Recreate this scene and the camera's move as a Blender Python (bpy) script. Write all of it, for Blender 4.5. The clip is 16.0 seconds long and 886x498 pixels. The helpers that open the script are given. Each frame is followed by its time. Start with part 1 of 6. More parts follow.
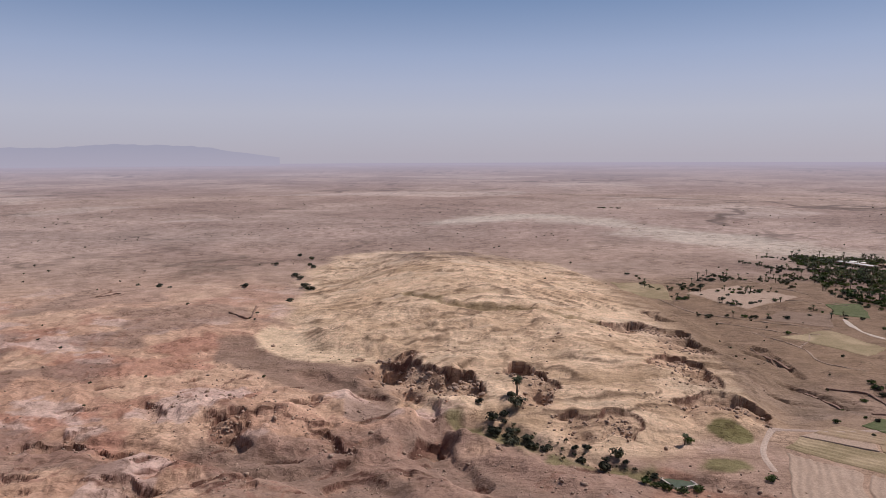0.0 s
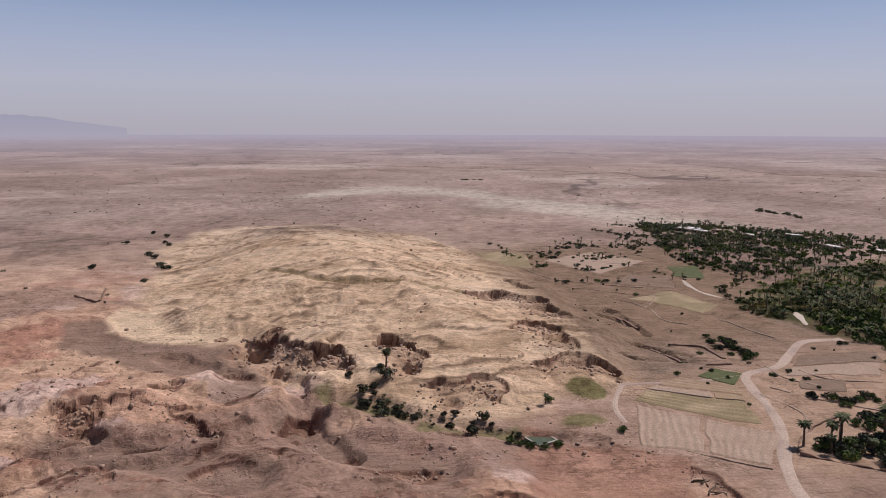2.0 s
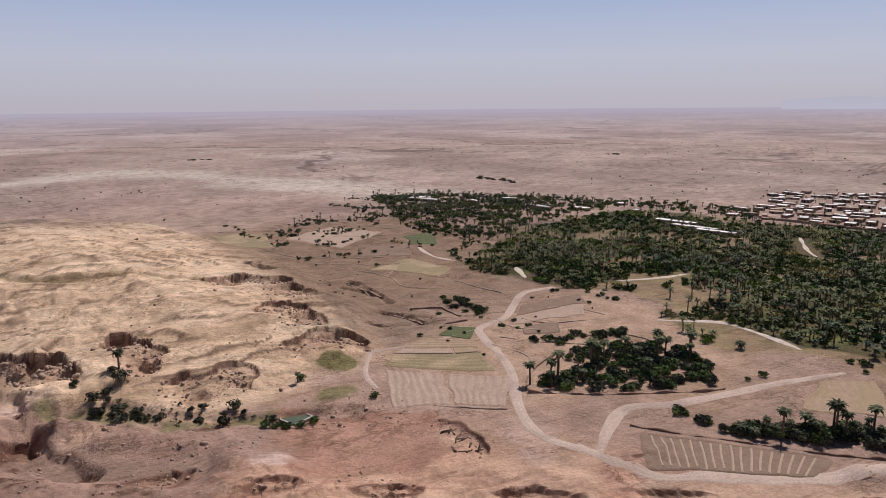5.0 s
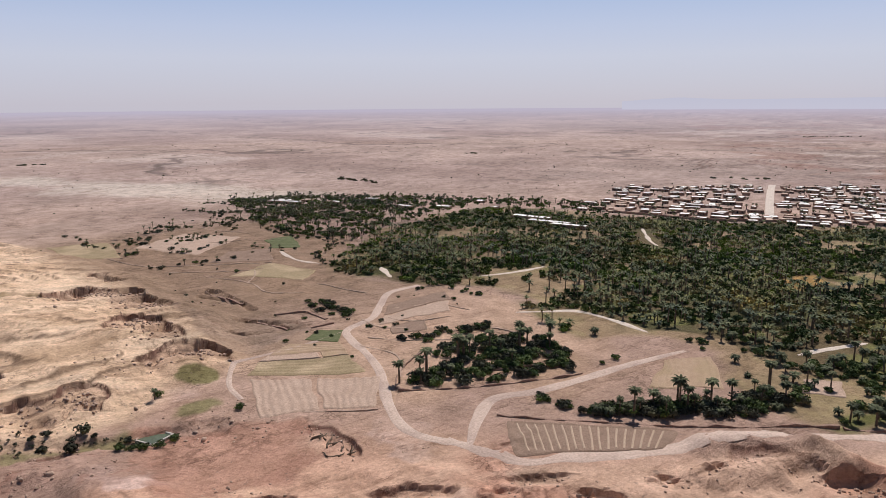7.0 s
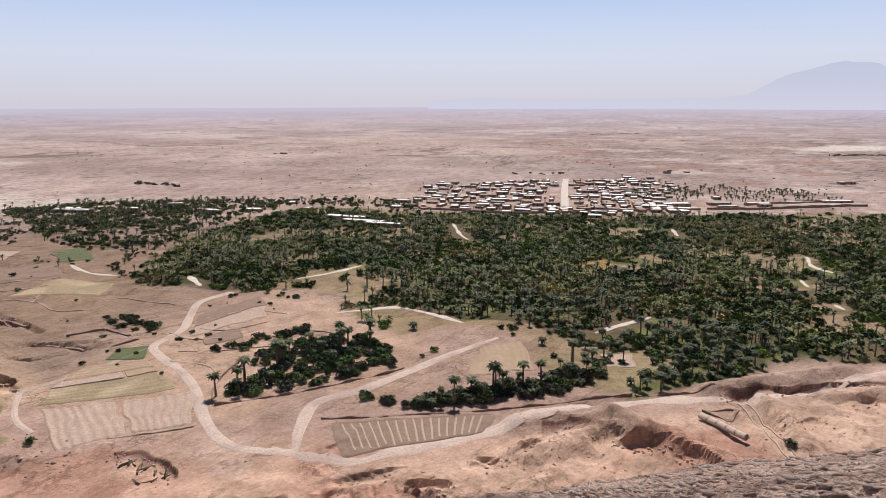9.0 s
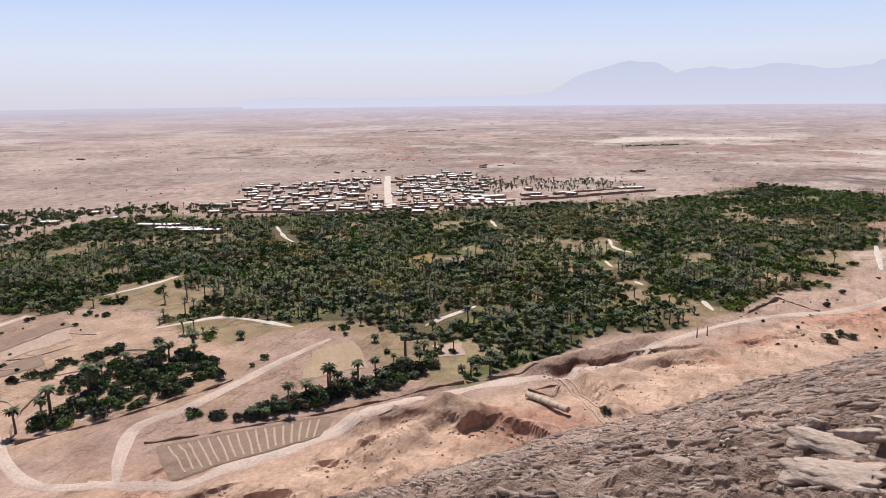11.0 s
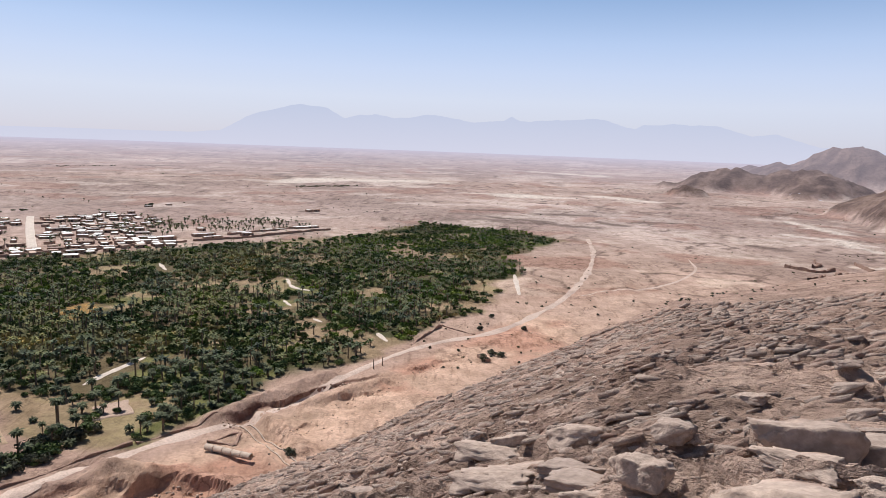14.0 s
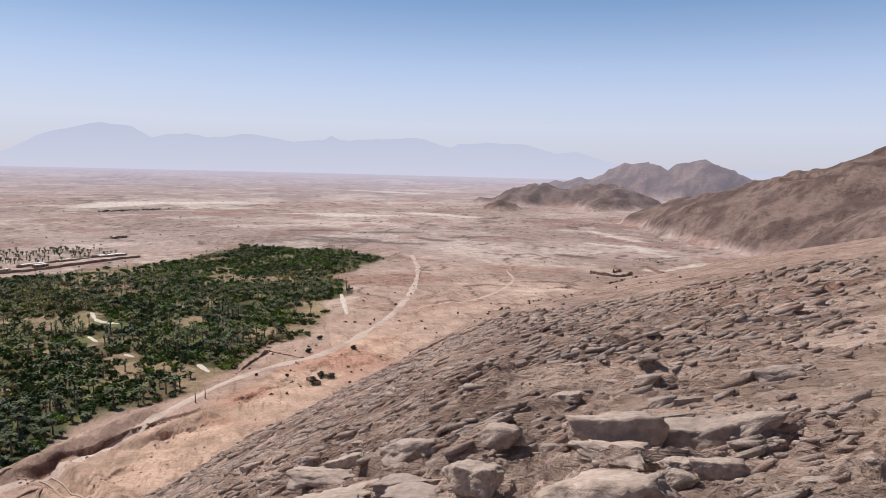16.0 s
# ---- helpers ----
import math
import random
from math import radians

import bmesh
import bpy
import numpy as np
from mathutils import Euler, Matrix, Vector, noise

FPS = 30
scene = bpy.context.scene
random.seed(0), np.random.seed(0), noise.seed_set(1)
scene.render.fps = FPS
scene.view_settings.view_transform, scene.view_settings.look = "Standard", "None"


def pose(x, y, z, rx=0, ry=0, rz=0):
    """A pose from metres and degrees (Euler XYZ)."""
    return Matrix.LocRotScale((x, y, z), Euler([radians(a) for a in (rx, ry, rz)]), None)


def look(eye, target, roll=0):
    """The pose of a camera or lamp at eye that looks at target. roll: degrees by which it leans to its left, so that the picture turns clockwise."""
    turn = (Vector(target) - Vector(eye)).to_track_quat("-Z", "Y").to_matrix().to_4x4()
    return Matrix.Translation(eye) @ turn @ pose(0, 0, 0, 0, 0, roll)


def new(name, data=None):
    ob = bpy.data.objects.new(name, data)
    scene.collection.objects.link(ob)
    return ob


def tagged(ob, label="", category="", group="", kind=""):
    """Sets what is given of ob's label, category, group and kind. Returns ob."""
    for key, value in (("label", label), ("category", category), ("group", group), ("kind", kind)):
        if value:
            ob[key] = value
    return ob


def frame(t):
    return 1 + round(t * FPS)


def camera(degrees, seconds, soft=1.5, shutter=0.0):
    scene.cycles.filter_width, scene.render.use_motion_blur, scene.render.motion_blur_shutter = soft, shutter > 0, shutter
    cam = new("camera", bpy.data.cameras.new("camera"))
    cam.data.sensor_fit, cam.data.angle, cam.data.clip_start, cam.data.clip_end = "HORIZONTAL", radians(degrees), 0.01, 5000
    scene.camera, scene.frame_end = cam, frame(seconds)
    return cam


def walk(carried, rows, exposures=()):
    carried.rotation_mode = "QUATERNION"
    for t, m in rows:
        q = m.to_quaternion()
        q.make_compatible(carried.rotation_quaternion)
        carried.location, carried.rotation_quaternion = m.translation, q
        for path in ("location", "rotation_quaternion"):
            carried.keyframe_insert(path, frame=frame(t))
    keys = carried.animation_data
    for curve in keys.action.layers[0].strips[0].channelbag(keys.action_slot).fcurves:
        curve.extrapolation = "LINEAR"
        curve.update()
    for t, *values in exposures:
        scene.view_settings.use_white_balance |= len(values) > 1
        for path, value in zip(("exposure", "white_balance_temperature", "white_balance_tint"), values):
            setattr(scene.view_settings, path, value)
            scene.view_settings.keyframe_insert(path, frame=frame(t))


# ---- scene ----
cam = camera(64.87, 16.0, soft=0.75)
EYE = 80.0
# seconds, yaw, pitch, roll: a turn on one spot on the mountain side
ROWS = [
    (0.0, -0.00, -7.56, 0.25),
    (0.5, -3.57, -8.27, 0.41),
    (1.0, -6.52, -8.77, 0.02),
    (1.5, -9.17, -9.56, -0.38),
    (2.0, -11.01, -9.81, -0.11),
    (2.5, -13.61, -10.09, -0.24),
    (3.0, -17.57, -10.11, -0.35),
    (3.5, -21.65, -10.75, -0.03),
    (6.0, -38.32, -11.73, 0.38),
    (6.5, -40.76, -11.68, 0.30),
    (7.0, -43.89, -11.89, 0.38),
    (7.5, -48.55, -12.07, 0.27),
    (8.0, -52.24, -12.06, 0.43),
    (8.5, -55.79, -12.03, 0.23),
    (9.0, -59.18, -12.00, 0.09),
    (11.5, -77.98, -11.91, 0.18),
    (12.0, -82.34, -11.41, -0.29),
    (12.5, -86.10, -11.09, 0.16),
    (13.0, -90.04, -9.87, -0.49),
    (13.5, -95.89, -8.88, -1.56),
    (14.0, -99.73, -8.61, -2.13),
    (14.5, -103.25, -8.34, -1.33),
    (15.0, -107.80, -8.10, -1.52),
    (15.5, -110.66, -7.27, -1.24),
    (16.0, -114.22, -6.63, -1.51),
]
walk(cam, [(t, pose(0, 0, EYE, 90 + pitch, roll, yaw)) for t, yaw, pitch, roll in ROWS],
     exposures=[(0.0, -0.6, 6500, 15), (3.5, -0.65, 6500, 15), (6.0, -0.35, 6500, 13), (7.0, -0.27, 6500, 12), (9.0, -0.05, 6450, 11), (12.5, 0.08, 6350, 9), (16.0, -0.08, 6350, 9)])

# ---- light ----
SUN_AZ, SUN_EL = 62.0, 54.0
world = bpy.data.worlds.new("sky")
scene.world = world
world.use_nodes = True
wn = world.node_tree.nodes
sky = wn.new("ShaderNodeTexSky")
sky.sky_type, sky.sun_disc = "NISHITA", False
sky.sun_elevation, sky.sun_rotation = radians(SUN_EL), radians(SUN_AZ)
sky.altitude, sky.air_density, sky.dust_density, sky.ozone_density = 900, 1.0, 0.6, 3.0
SKY = 0.06
wn["Background"].inputs["Strength"].default_value = SKY
# dust whitens the sky towards the horizon
wc, ws, ramp, dusty, high = (wn.new(k) for k in ("ShaderNodeTexCoord", "ShaderNodeSeparateXYZ", "ShaderNodeValToRGB", "ShaderNodeMix", "ShaderNodeMapRange"))
stops = ramp.color_ramp.elements
stops[0].position, stops[0].color = 0.0, (0.72, 0.70, 0.82, 1)
stops[1].position, stops[1].color = 0.30, (0.24, 0.42, 0.80, 1)
for at_, tint in ((0.06, (0.77, 0.80, 0.95, 1)), (0.14, (0.60, 0.73, 1.02, 1)), (0.22, (0.34, 0.53, 0.89, 1))):
    stops.new(at_).color = tint
wl = world.node_tree.links
wl.new(wc.outputs["Generated"], ws.inputs[0])
wl.new(ws.outputs[2], ramp.inputs[0])
wl.new(ws.outputs[2], high.inputs[0])
high.inputs[1].default_value, high.inputs[2].default_value, high.inputs[3].default_value, high.inputs[4].default_value = 0.1, 0.5, 0.8, 0.0
gain = wn.new("ShaderNodeVectorMath")
gain.operation = "SCALE"
gain.inputs["Scale"].default_value = 1 / SKY
wl.new(ramp.outputs[0], gain.inputs[0])
dusty.data_type = "RGBA"
wl.new(high.outputs[0], dusty.inputs[0])
wl.new(sky.outputs[0], dusty.inputs[6])
wl.new(gain.outputs[0], dusty.inputs[7])
wl.new(dusty.outputs[2], wn["Background"].inputs["Color"])
sun = new("sun", bpy.data.lights.new("sun", "SUN"))
sun.data.energy, sun.data.angle, sun.data.color = 5.0, radians(0.5), (1.0, 0.94, 0.88)
sun.matrix_world = look((math.sin(radians(SUN_AZ)) * math.cos(radians(SUN_EL)) * 300,
                         math.cos(radians(SUN_AZ)) * math.cos(radians(SUN_EL)) * 300,
                         math.sin(radians(SUN_EL)) * 300), (0, 0, 0))

# ---- numbers: noise, polygons ----
RNG = np.random.default_rng(11)
LATTICE = RNG.random((256, 256))


def vnoise(x, y):
    xi, yi = np.floor(x).astype(int), np.floor(y).astype(int)
    u, v = x - xi, y - yi
    u, v = u * u * (3 - 2 * u), v * v * (3 - 2 * v)
    x0, x1, y0, y1 = xi & 255, (xi + 1) & 255, yi & 255, (yi + 1) & 255
    return (LATTICE[x0, y0] * (1 - u) + LATTICE[x1, y0] * u) * (1 - v) + (LATTICE[x0, y1] * (1 - u) + LATTICE[x1, y1] * u) * v


def fbm(x, y, size, octaves=4, shift=0.0):
    """Soft noise, about -1 to 1, whose largest blobs are size metres across."""
    total, amp, norm = 0.0, 1.0, 0.0
    x, y = x / size + shift * 17.3, y / size + shift * 9.1
    for _ in range(octaves):
        total, norm = total + amp * (vnoise(x, y) * 2 - 1), norm + amp
        x, y, amp = x * 1.83 - y * 0.9 + 5.2, x * 0.9 + y * 1.83 + 1.3, amp * 0.5
    return total / norm * 1.6


def ridged(x, y, size, octaves=4, shift=0.0):
    total, amp, norm = 0.0, 1.0, 0.0
    x, y = x / size + shift * 7.7, y / size + shift * 3.1
    for _ in range(octaves):
        total, norm = total + amp * (1 - np.abs(vnoise(x, y) * 2 - 1) * 2), norm + amp
        x, y, amp = x * 1.7 - y * 1.1 + 3.7, x * 1.1 + y * 1.7 + 8.3, amp * 0.5
    return total / norm


def smooth(a, b, v):
    t = np.clip((v - a) / (b - a), 0, 1)
    return t * t * (3 - 2 * t)


def inside(poly, x, y):
    """Metres inside a polygon (minus: outside)."""
    best, odd = np.full(np.shape(x), 1e9), np.zeros(np.shape(x), bool)
    for (ax, ay), (bx, by) in zip(poly, poly[1:] + poly[:1]):
        dx, dy = bx - ax, by - ay
        t = np.clip(((x - ax) * dx + (y - ay) * dy) / (dx * dx + dy * dy), 0, 1)
        best = np.minimum(best, np.hypot(x - ax - t * dx, y - ay - t * dy))
        hit = ((ay > y) != (by > y)) & (x < (bx - ax) * (y - ay) / (by - ay if by != ay else 1e-9) + ax)
        odd ^= hit
    return np.where(odd, best, -best)


def line_gap(line, x, y):
    """Metres to a line of points."""
    best = np.full(np.shape(x), 1e9)
    for (ax, ay), (bx, by) in zip(line, line[1:]):
        dx, dy = bx - ax, by - ay
        t = np.clip(((x - ax) * dx + (y - ay) * dy) / (dx * dx + dy * dy), 0, 1)
        best = np.minimum(best, np.hypot(x - ax - t * dx, y - ay - t * dy))
    return best


def ellipse(x, y, cx, cy, a, b, turn=0.0):
    """Distance from an ellipse's middle, 1 at its edge."""
    c, s = math.cos(radians(turn)), math.sin(radians(turn))
    u, v = (x - cx) * c + (y - cy) * s, -(x - cx) * s + (y - cy) * c
    return np.hypot(u / a, v / b)


# ---- the plan ----
MOUND = [(-70, 270), (-40, 268), (-24, 252), (-12, 226), (4, 206), (22, 190), (36, 176), (58, 174), (72, 184), (96, 188),
         (112, 206), (122, 240), (124, 330), (108, 420), (84, 500), (30, 560), (-46, 590),
         (-90, 560), (-96, 480), (-84, 380), (-74, 310)]
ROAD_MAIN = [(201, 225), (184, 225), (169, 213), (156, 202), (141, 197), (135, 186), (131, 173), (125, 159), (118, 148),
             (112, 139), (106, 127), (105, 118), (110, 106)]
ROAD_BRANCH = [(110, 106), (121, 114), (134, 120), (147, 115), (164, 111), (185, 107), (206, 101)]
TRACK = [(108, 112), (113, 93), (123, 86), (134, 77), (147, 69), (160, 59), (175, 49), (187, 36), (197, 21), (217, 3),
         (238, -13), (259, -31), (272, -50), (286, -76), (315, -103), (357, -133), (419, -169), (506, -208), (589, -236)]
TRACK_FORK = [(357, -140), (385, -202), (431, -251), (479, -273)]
LANE_FIELDS = [(141, 197), (130, 195), (114, 194), (99, 195), (93, 191), (86, 179), (84, 168)]
LANES = [[(195, 333), (190, 308), (195, 294)], [(212, 266), (202, 246)], [(231, 217), (247, 211), (269, 208)],
         [(200, 168), (208, 161), (218, 152), (218, 136), (214, 119)], [(228, 74), (239, 70), (257, 62)],
         [(398, 230), (366, 206), (353, 193)], [(451, 99), (427, 90)], [(401, 19), (380, 15), (370, 5)],
         [(349, 18), (336, 14)], [(312, 3), (306, -1)], [(287, -24), (274, -27)], [(417, -120), (356, -106)]]
GROVE = ([(402, 375), (337, 367), (277, 347), (230, 320), (196, 287)] + [(190, 248), (201, 229), (219, 200), (203, 162), (190, 131), (214, 112), (214, 92), (192, 77), (183, 58),
         (183, 49), (192, 37), (201, 28), (216, 18), (241, -7), (255, -24), (271, -30), (298, -52), (313, -68), (342, -87)]
         + [(383, -103), (417, -125), (478, -135), (530, -170), (575, -212), (650, -172), (692, -101), (605, -40), (578, -6),
            (533, 73), (500, 120), (462, 190), (425, 270), (436, 300)])
VILLAGE = [(507, 328), (564, 352), (623, 297), (690, 235), (735, 200), (650, 130), (541, 118), (501, 151), (454, 215), (427, 276)]
GARDEN = [(119, 144), (126, 151), (145, 161), (165, 163), (184, 149), (187, 134), (167, 114), (153, 120), (133, 131)]
# small collapsed hollows: middle, half width, half depth away from the mountain, drop of the back wall
PITS = [(-62, 194, 6, 7, 2.0), (-45, 215, 5, 6, 2.0), (-15, 262, 5, 4, 2.4), (-34, 268, 3, 3, 2.0), (139, 61, 3, 3, 2.6), (20, 148, 9, 4, 1.6),
        (130, 65, 6, 3, 1.6), (112, 72, 6, 3, 1.6), (100, 86, 5, 3, 1.4), (60, 118, 7, 3, 1.6), (40, 130, 6, 3, 1.5)]
# broken scarps, the lower ground on the mountain's side: rim, drop, how far the cut reaches
SCARPS = [([(-25, 268), (-19, 265), (-11, 254), (-8, 246), (-3, 241), (3, 238), (9, 237), (13, 227), (14, 214)], 7.0, 24),
          ([(17, 235), (24, 241), (30, 240), (35, 232), (37, 215), (34, 199)], 5.0, 20),
          ([(32, 198), (38, 196), (42, 192), (48, 196), (53, 194), (55, 189), (53, 182)], 3.8, 14),
          ([(67, 206), (77, 208), (86, 214), (93, 211), (98, 205), (97, 193)], 4.8, 18),
          ([(69, 236), (75, 243), (82, 249), (90, 247), (94, 240), (93, 228), (89, 215)], 3.9, 20),
          ([(63, 296), (76, 303), (88, 305), (96, 300), (103, 293), (105, 281), (101, 254)], 4.6, 26),
          ([(95, 335), (102, 332), (103, 309)], 2.3, 10), ([(131, 291), (136, 283), (135, 268), (132, 256)], 2.4, 8),
          ([(120, 240), (125, 231), (129, 213)], 1.3, 5), ([(106, 233), (112, 222), (118, 214)], 1.0, 5),
          ([(-13, 185), (-7, 190), (-2, 190), (0, 181)], 3.4, 10), ([(-122, 187), (-111, 187), (-105, 190), (-98, 186), (-89, 180), (-84, 184)], 2.8, 11),
          ([(-71, 204), (-63, 195), (-58, 189), (-52, 182)], 2.6, 9), ([(-98, 223), (-90, 214), (-83, 202)], 2.3, 9), ([(-85, 163), (-77, 162), (-72, 159), (-65, 158)], 2.0, 8),
          ([(-42, 201), (-29, 186), (-22, 175)], 1.9, 8), ([(-31, 160), (-22, 163), (-13, 160)], 2.0, 7),
          ([(84, 137), (88, 143), (93, 138), (91, 127), (88, 119)], 1.9, 6), ([(152, 44), (157, 40), (159, 33), (157, 25), (151, 17)], 2.8, 10),
          ([(196, 29), (207, 16), (216, 7), (226, -4), (234, -23)], 2.4, 8), ([(134, 62), (143, 60), (151, 61), (157, 56), (158, 46), (155, 40)], 2.0, 9),
          ([(182, 13), (188, 8), (194, 3)], 1.8, 6), ([(205, 2), (214, -9), (222, -22)], 1.6, 6), ([(97, 118), (102, 116), (107, 109)], 0.9, 4), ([(115, 102), (121, 99), (125, 91)], 0.8, 4),
          ([(236, -30), (247, -44), (256, -53)], 1.4, 6), ([(262, -62), (275, -74), (285, -90)], 1.2, 6), ([(102, 94), (111, 88), (119, 79)], 1.5, 7), ([(78, 107), (88, 103), (95, 93)], 1.8, 8)]
SCARP_RND = random.Random(21)
for _ in range(78):
    a_, r_ = radians(SCARP_RND.uniform(-37, 14)), SCARP_RND.uniform(132, 262)
    if a_ > 0 and r_ > 175:
        continue
    run_, bow_ = SCARP_RND.uniform(2, 9), SCARP_RND.uniform(-0.3, 2.5)
    tilt_ = a_ + SCARP_RND.uniform(-0.7, 0.7)
    ex_, ey_ = math.cos(tilt_) * run_, -math.sin(tilt_) * run_
    mx_, my_ = r_ * math.sin(a_), r_ * math.cos(a_)
    SCARPS.append(([(mx_ - ex_, my_ - ey_), (mx_ + bow_ * math.sin(a_), my_ + bow_ * math.cos(a_)), (mx_ + ex_, my_ + ey_)], SCARP_RND.uniform(0.6, 1.7), SCARP_RND.uniform(3, 7)))
GULLIES = [([(-50, 250), (-20, 222), (2, 200), (14, 190), (30, 174), (52, 165), (70, 158)], 6.0, 1.6),
           ([(124, 280), (132, 257), (130, 246)], 2.0, 1.8), ([(118, 236), (126, 226), (133, 218)], 1.6, 1.5),
           ([(108, 222), (118, 216), (134, 212)], 1.5, 1.2), ([(-80, 150), (-50, 165), (-20, 172), (2, 190)], 5, 2.0),
           ([(-110, 190), (-70, 176), (-40, 178), (-20, 186)], 4, 1.8), ([(-14, 233), (-6, 206), (0, 176), (6, 161)], 5, 2.2),
           ([(-20, 357), (4, 323), (22, 315), (37, 311), (54, 302), (67, 296)], 3.0, 1.3),
           ([(193, 22), (184, 16), (162, 5)], 0.8, 0.6), ([(194, 18), (184, 12), (164, 3)], 0.7, 0.5)]
# banks, spoil heaps and knolls: line, half width, height
BANKS = [([(198, 30), (216, 14), (233, -3)], 5, 2.6), ([(209, 3), (227, -21)], 4, 2.0), ([(164, 48), (162, 32), (156, 18)], 6, 2.6),
         ([(151, 66), (161, 56), (164, 47)], 8, 2.8), ([(-75, 210), (-52, 202)], 14, 4.5), ([(-14, 199), (1, 210)], 12, 4.0),
         ([(138, 59), (157, 49), (160, 41)], 7, 2.2), ([(201, 16), (189, 10), (174, 4)], 4, 2.0), ([(127, 100), (107, 97)], 3, 0.8)]
FLATS = [(-83, 301), (-81, 320), (-64, 302), (-51, 283), (-33, 274), (-28, 266), (-41, 264), (-60, 271), (-74, 282)]
BROWN_WASH = [(-89, 302), (-81, 295), (-73, 278), (-59, 267), (-40, 261), (-29, 255), (-28, 230), (-43, 227), (-57, 238), (-73, 254), (-91, 270), (-98, 297)]
RED_FLAT = [(49, 155), (57, 166), (77, 152), (87, 145), (82, 129), (70, 124), (51, 129)]
WASHES = [[(-67, 269), (-31, 256), (-21, 232), (-21, 206)], [(-6, 189), (2, 170), (9, 165), (26, 150)], [(-64, 179), (-35, 167), (-18, 153)], [(-293, 492), (-210, 408), (-215, 349)]]
HILLS = [(485, -805, 440, 275, -20, 119), (1420, -900, 130, 150, 0, 46), (1330, -1010, 160, 150, 0, 50),
         (1745, -1475, 250, 230, 0, 116), (1640, -1610, 240, 240, 0, 125), (1900, -1350, 240, 200, 0, 56), (1240, -690, 70, 45, -30, 14)]


def hollow(x, y, cx, cy, a, b, rough):
    """How far inside a hollow (1 at its rim), and how far back in it, -1 to 1."""
    r = math.hypot(cx, cy)
    u, v = ((x - cx) * cy - (y - cy) * cx) / r, ((x - cx) * cx + (y - cy) * cy) / r
    return np.hypot(u / a, v / b) + rough, v / b


def scarp_gap(line, x, y):
    """Metres from a rim, plus on the mountain's side, and how far along it (0 to its length)."""
    best, side, along, done = np.full(np.shape(x), 1e9), np.ones(np.shape(x)), np.zeros(np.shape(x)), 0.0
    for (ax, ay), (bx_, by_) in zip(line, line[1:]):
        dx, dy = bx_ - ax, by_ - ay
        run = math.hypot(dx, dy)
        t = np.clip(((x - ax) * dx + (y - ay) * dy) / run ** 2, 0, 1)
        d = np.hypot(x - ax - t * dx, y - ay - t * dy)
        nearer = d < best
        side = np.where(nearer, np.where(dx * (y - ay) - dy * (x - ax) < 0, 1.0, -1.0), side)
        along = np.where(nearer, done + t * run, along)
        best, done = np.where(nearer, d, best), done + run
    return best * side, along, done


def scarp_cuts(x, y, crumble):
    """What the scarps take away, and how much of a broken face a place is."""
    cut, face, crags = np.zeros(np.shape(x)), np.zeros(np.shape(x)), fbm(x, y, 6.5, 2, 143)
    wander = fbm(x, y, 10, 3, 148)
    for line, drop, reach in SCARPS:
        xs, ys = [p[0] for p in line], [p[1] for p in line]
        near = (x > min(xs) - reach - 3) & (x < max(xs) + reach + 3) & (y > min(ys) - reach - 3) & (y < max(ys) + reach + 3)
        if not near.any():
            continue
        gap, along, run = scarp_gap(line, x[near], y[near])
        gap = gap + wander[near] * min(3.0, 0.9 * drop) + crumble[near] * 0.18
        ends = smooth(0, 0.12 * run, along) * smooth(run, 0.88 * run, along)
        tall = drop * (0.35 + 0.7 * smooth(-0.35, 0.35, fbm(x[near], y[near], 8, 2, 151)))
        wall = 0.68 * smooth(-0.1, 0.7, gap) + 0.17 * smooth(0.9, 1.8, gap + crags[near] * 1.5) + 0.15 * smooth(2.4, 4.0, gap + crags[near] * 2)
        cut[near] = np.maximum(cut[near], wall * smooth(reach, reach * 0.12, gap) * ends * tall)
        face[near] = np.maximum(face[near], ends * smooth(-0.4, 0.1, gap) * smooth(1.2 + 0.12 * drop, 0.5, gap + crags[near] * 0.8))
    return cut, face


def ledges(x, y):
    """Broken ledges of the crust on the mound: steps, and how much of a riser a place is."""
    lay = fbm(x * 0.42 + y * 0.12, y, 44, 4, 103) * 3.6 + 0.028 * y
    frac = lay - np.floor(lay)
    where = smooth(-0.35, 0.15, fbm(x * 0.6, y, 40, 3, 104))
    return where * (np.floor(lay) + smooth(0.72, 1.0, frac) - lay), where * smooth(0.8, 0.88, frac) * smooth(1.0, 0.95, frac)


def plain_steps(x, y):
    """Low broken scarps on the open plain: added height, and how much of a riser a place is."""
    r = np.hypot(x, y)
    where = smooth(300, 420, r) * smooth(1700, 1000, r) * smooth(-0.4, 0.1, fbm(x, y, 260, 3, 111)) * smooth(-8, -40, inside(GROVE, x, y)) * smooth(-10, -50, inside(VILLAGE, x, y))
    where = where * smooth(-5, -40, inside(MOUND, x, y)) * (0.35 + 0.65 * smooth(-60, 40, x - 1.2 * y - 250))
    lay = fbm(x, y, 170, 5, 112) * 6.0
    frac = lay - np.floor(lay)
    return where * (np.floor(lay) + smooth(0.85, 1.0, frac)) * 0.9, where * smooth(0.74, 0.86, frac)


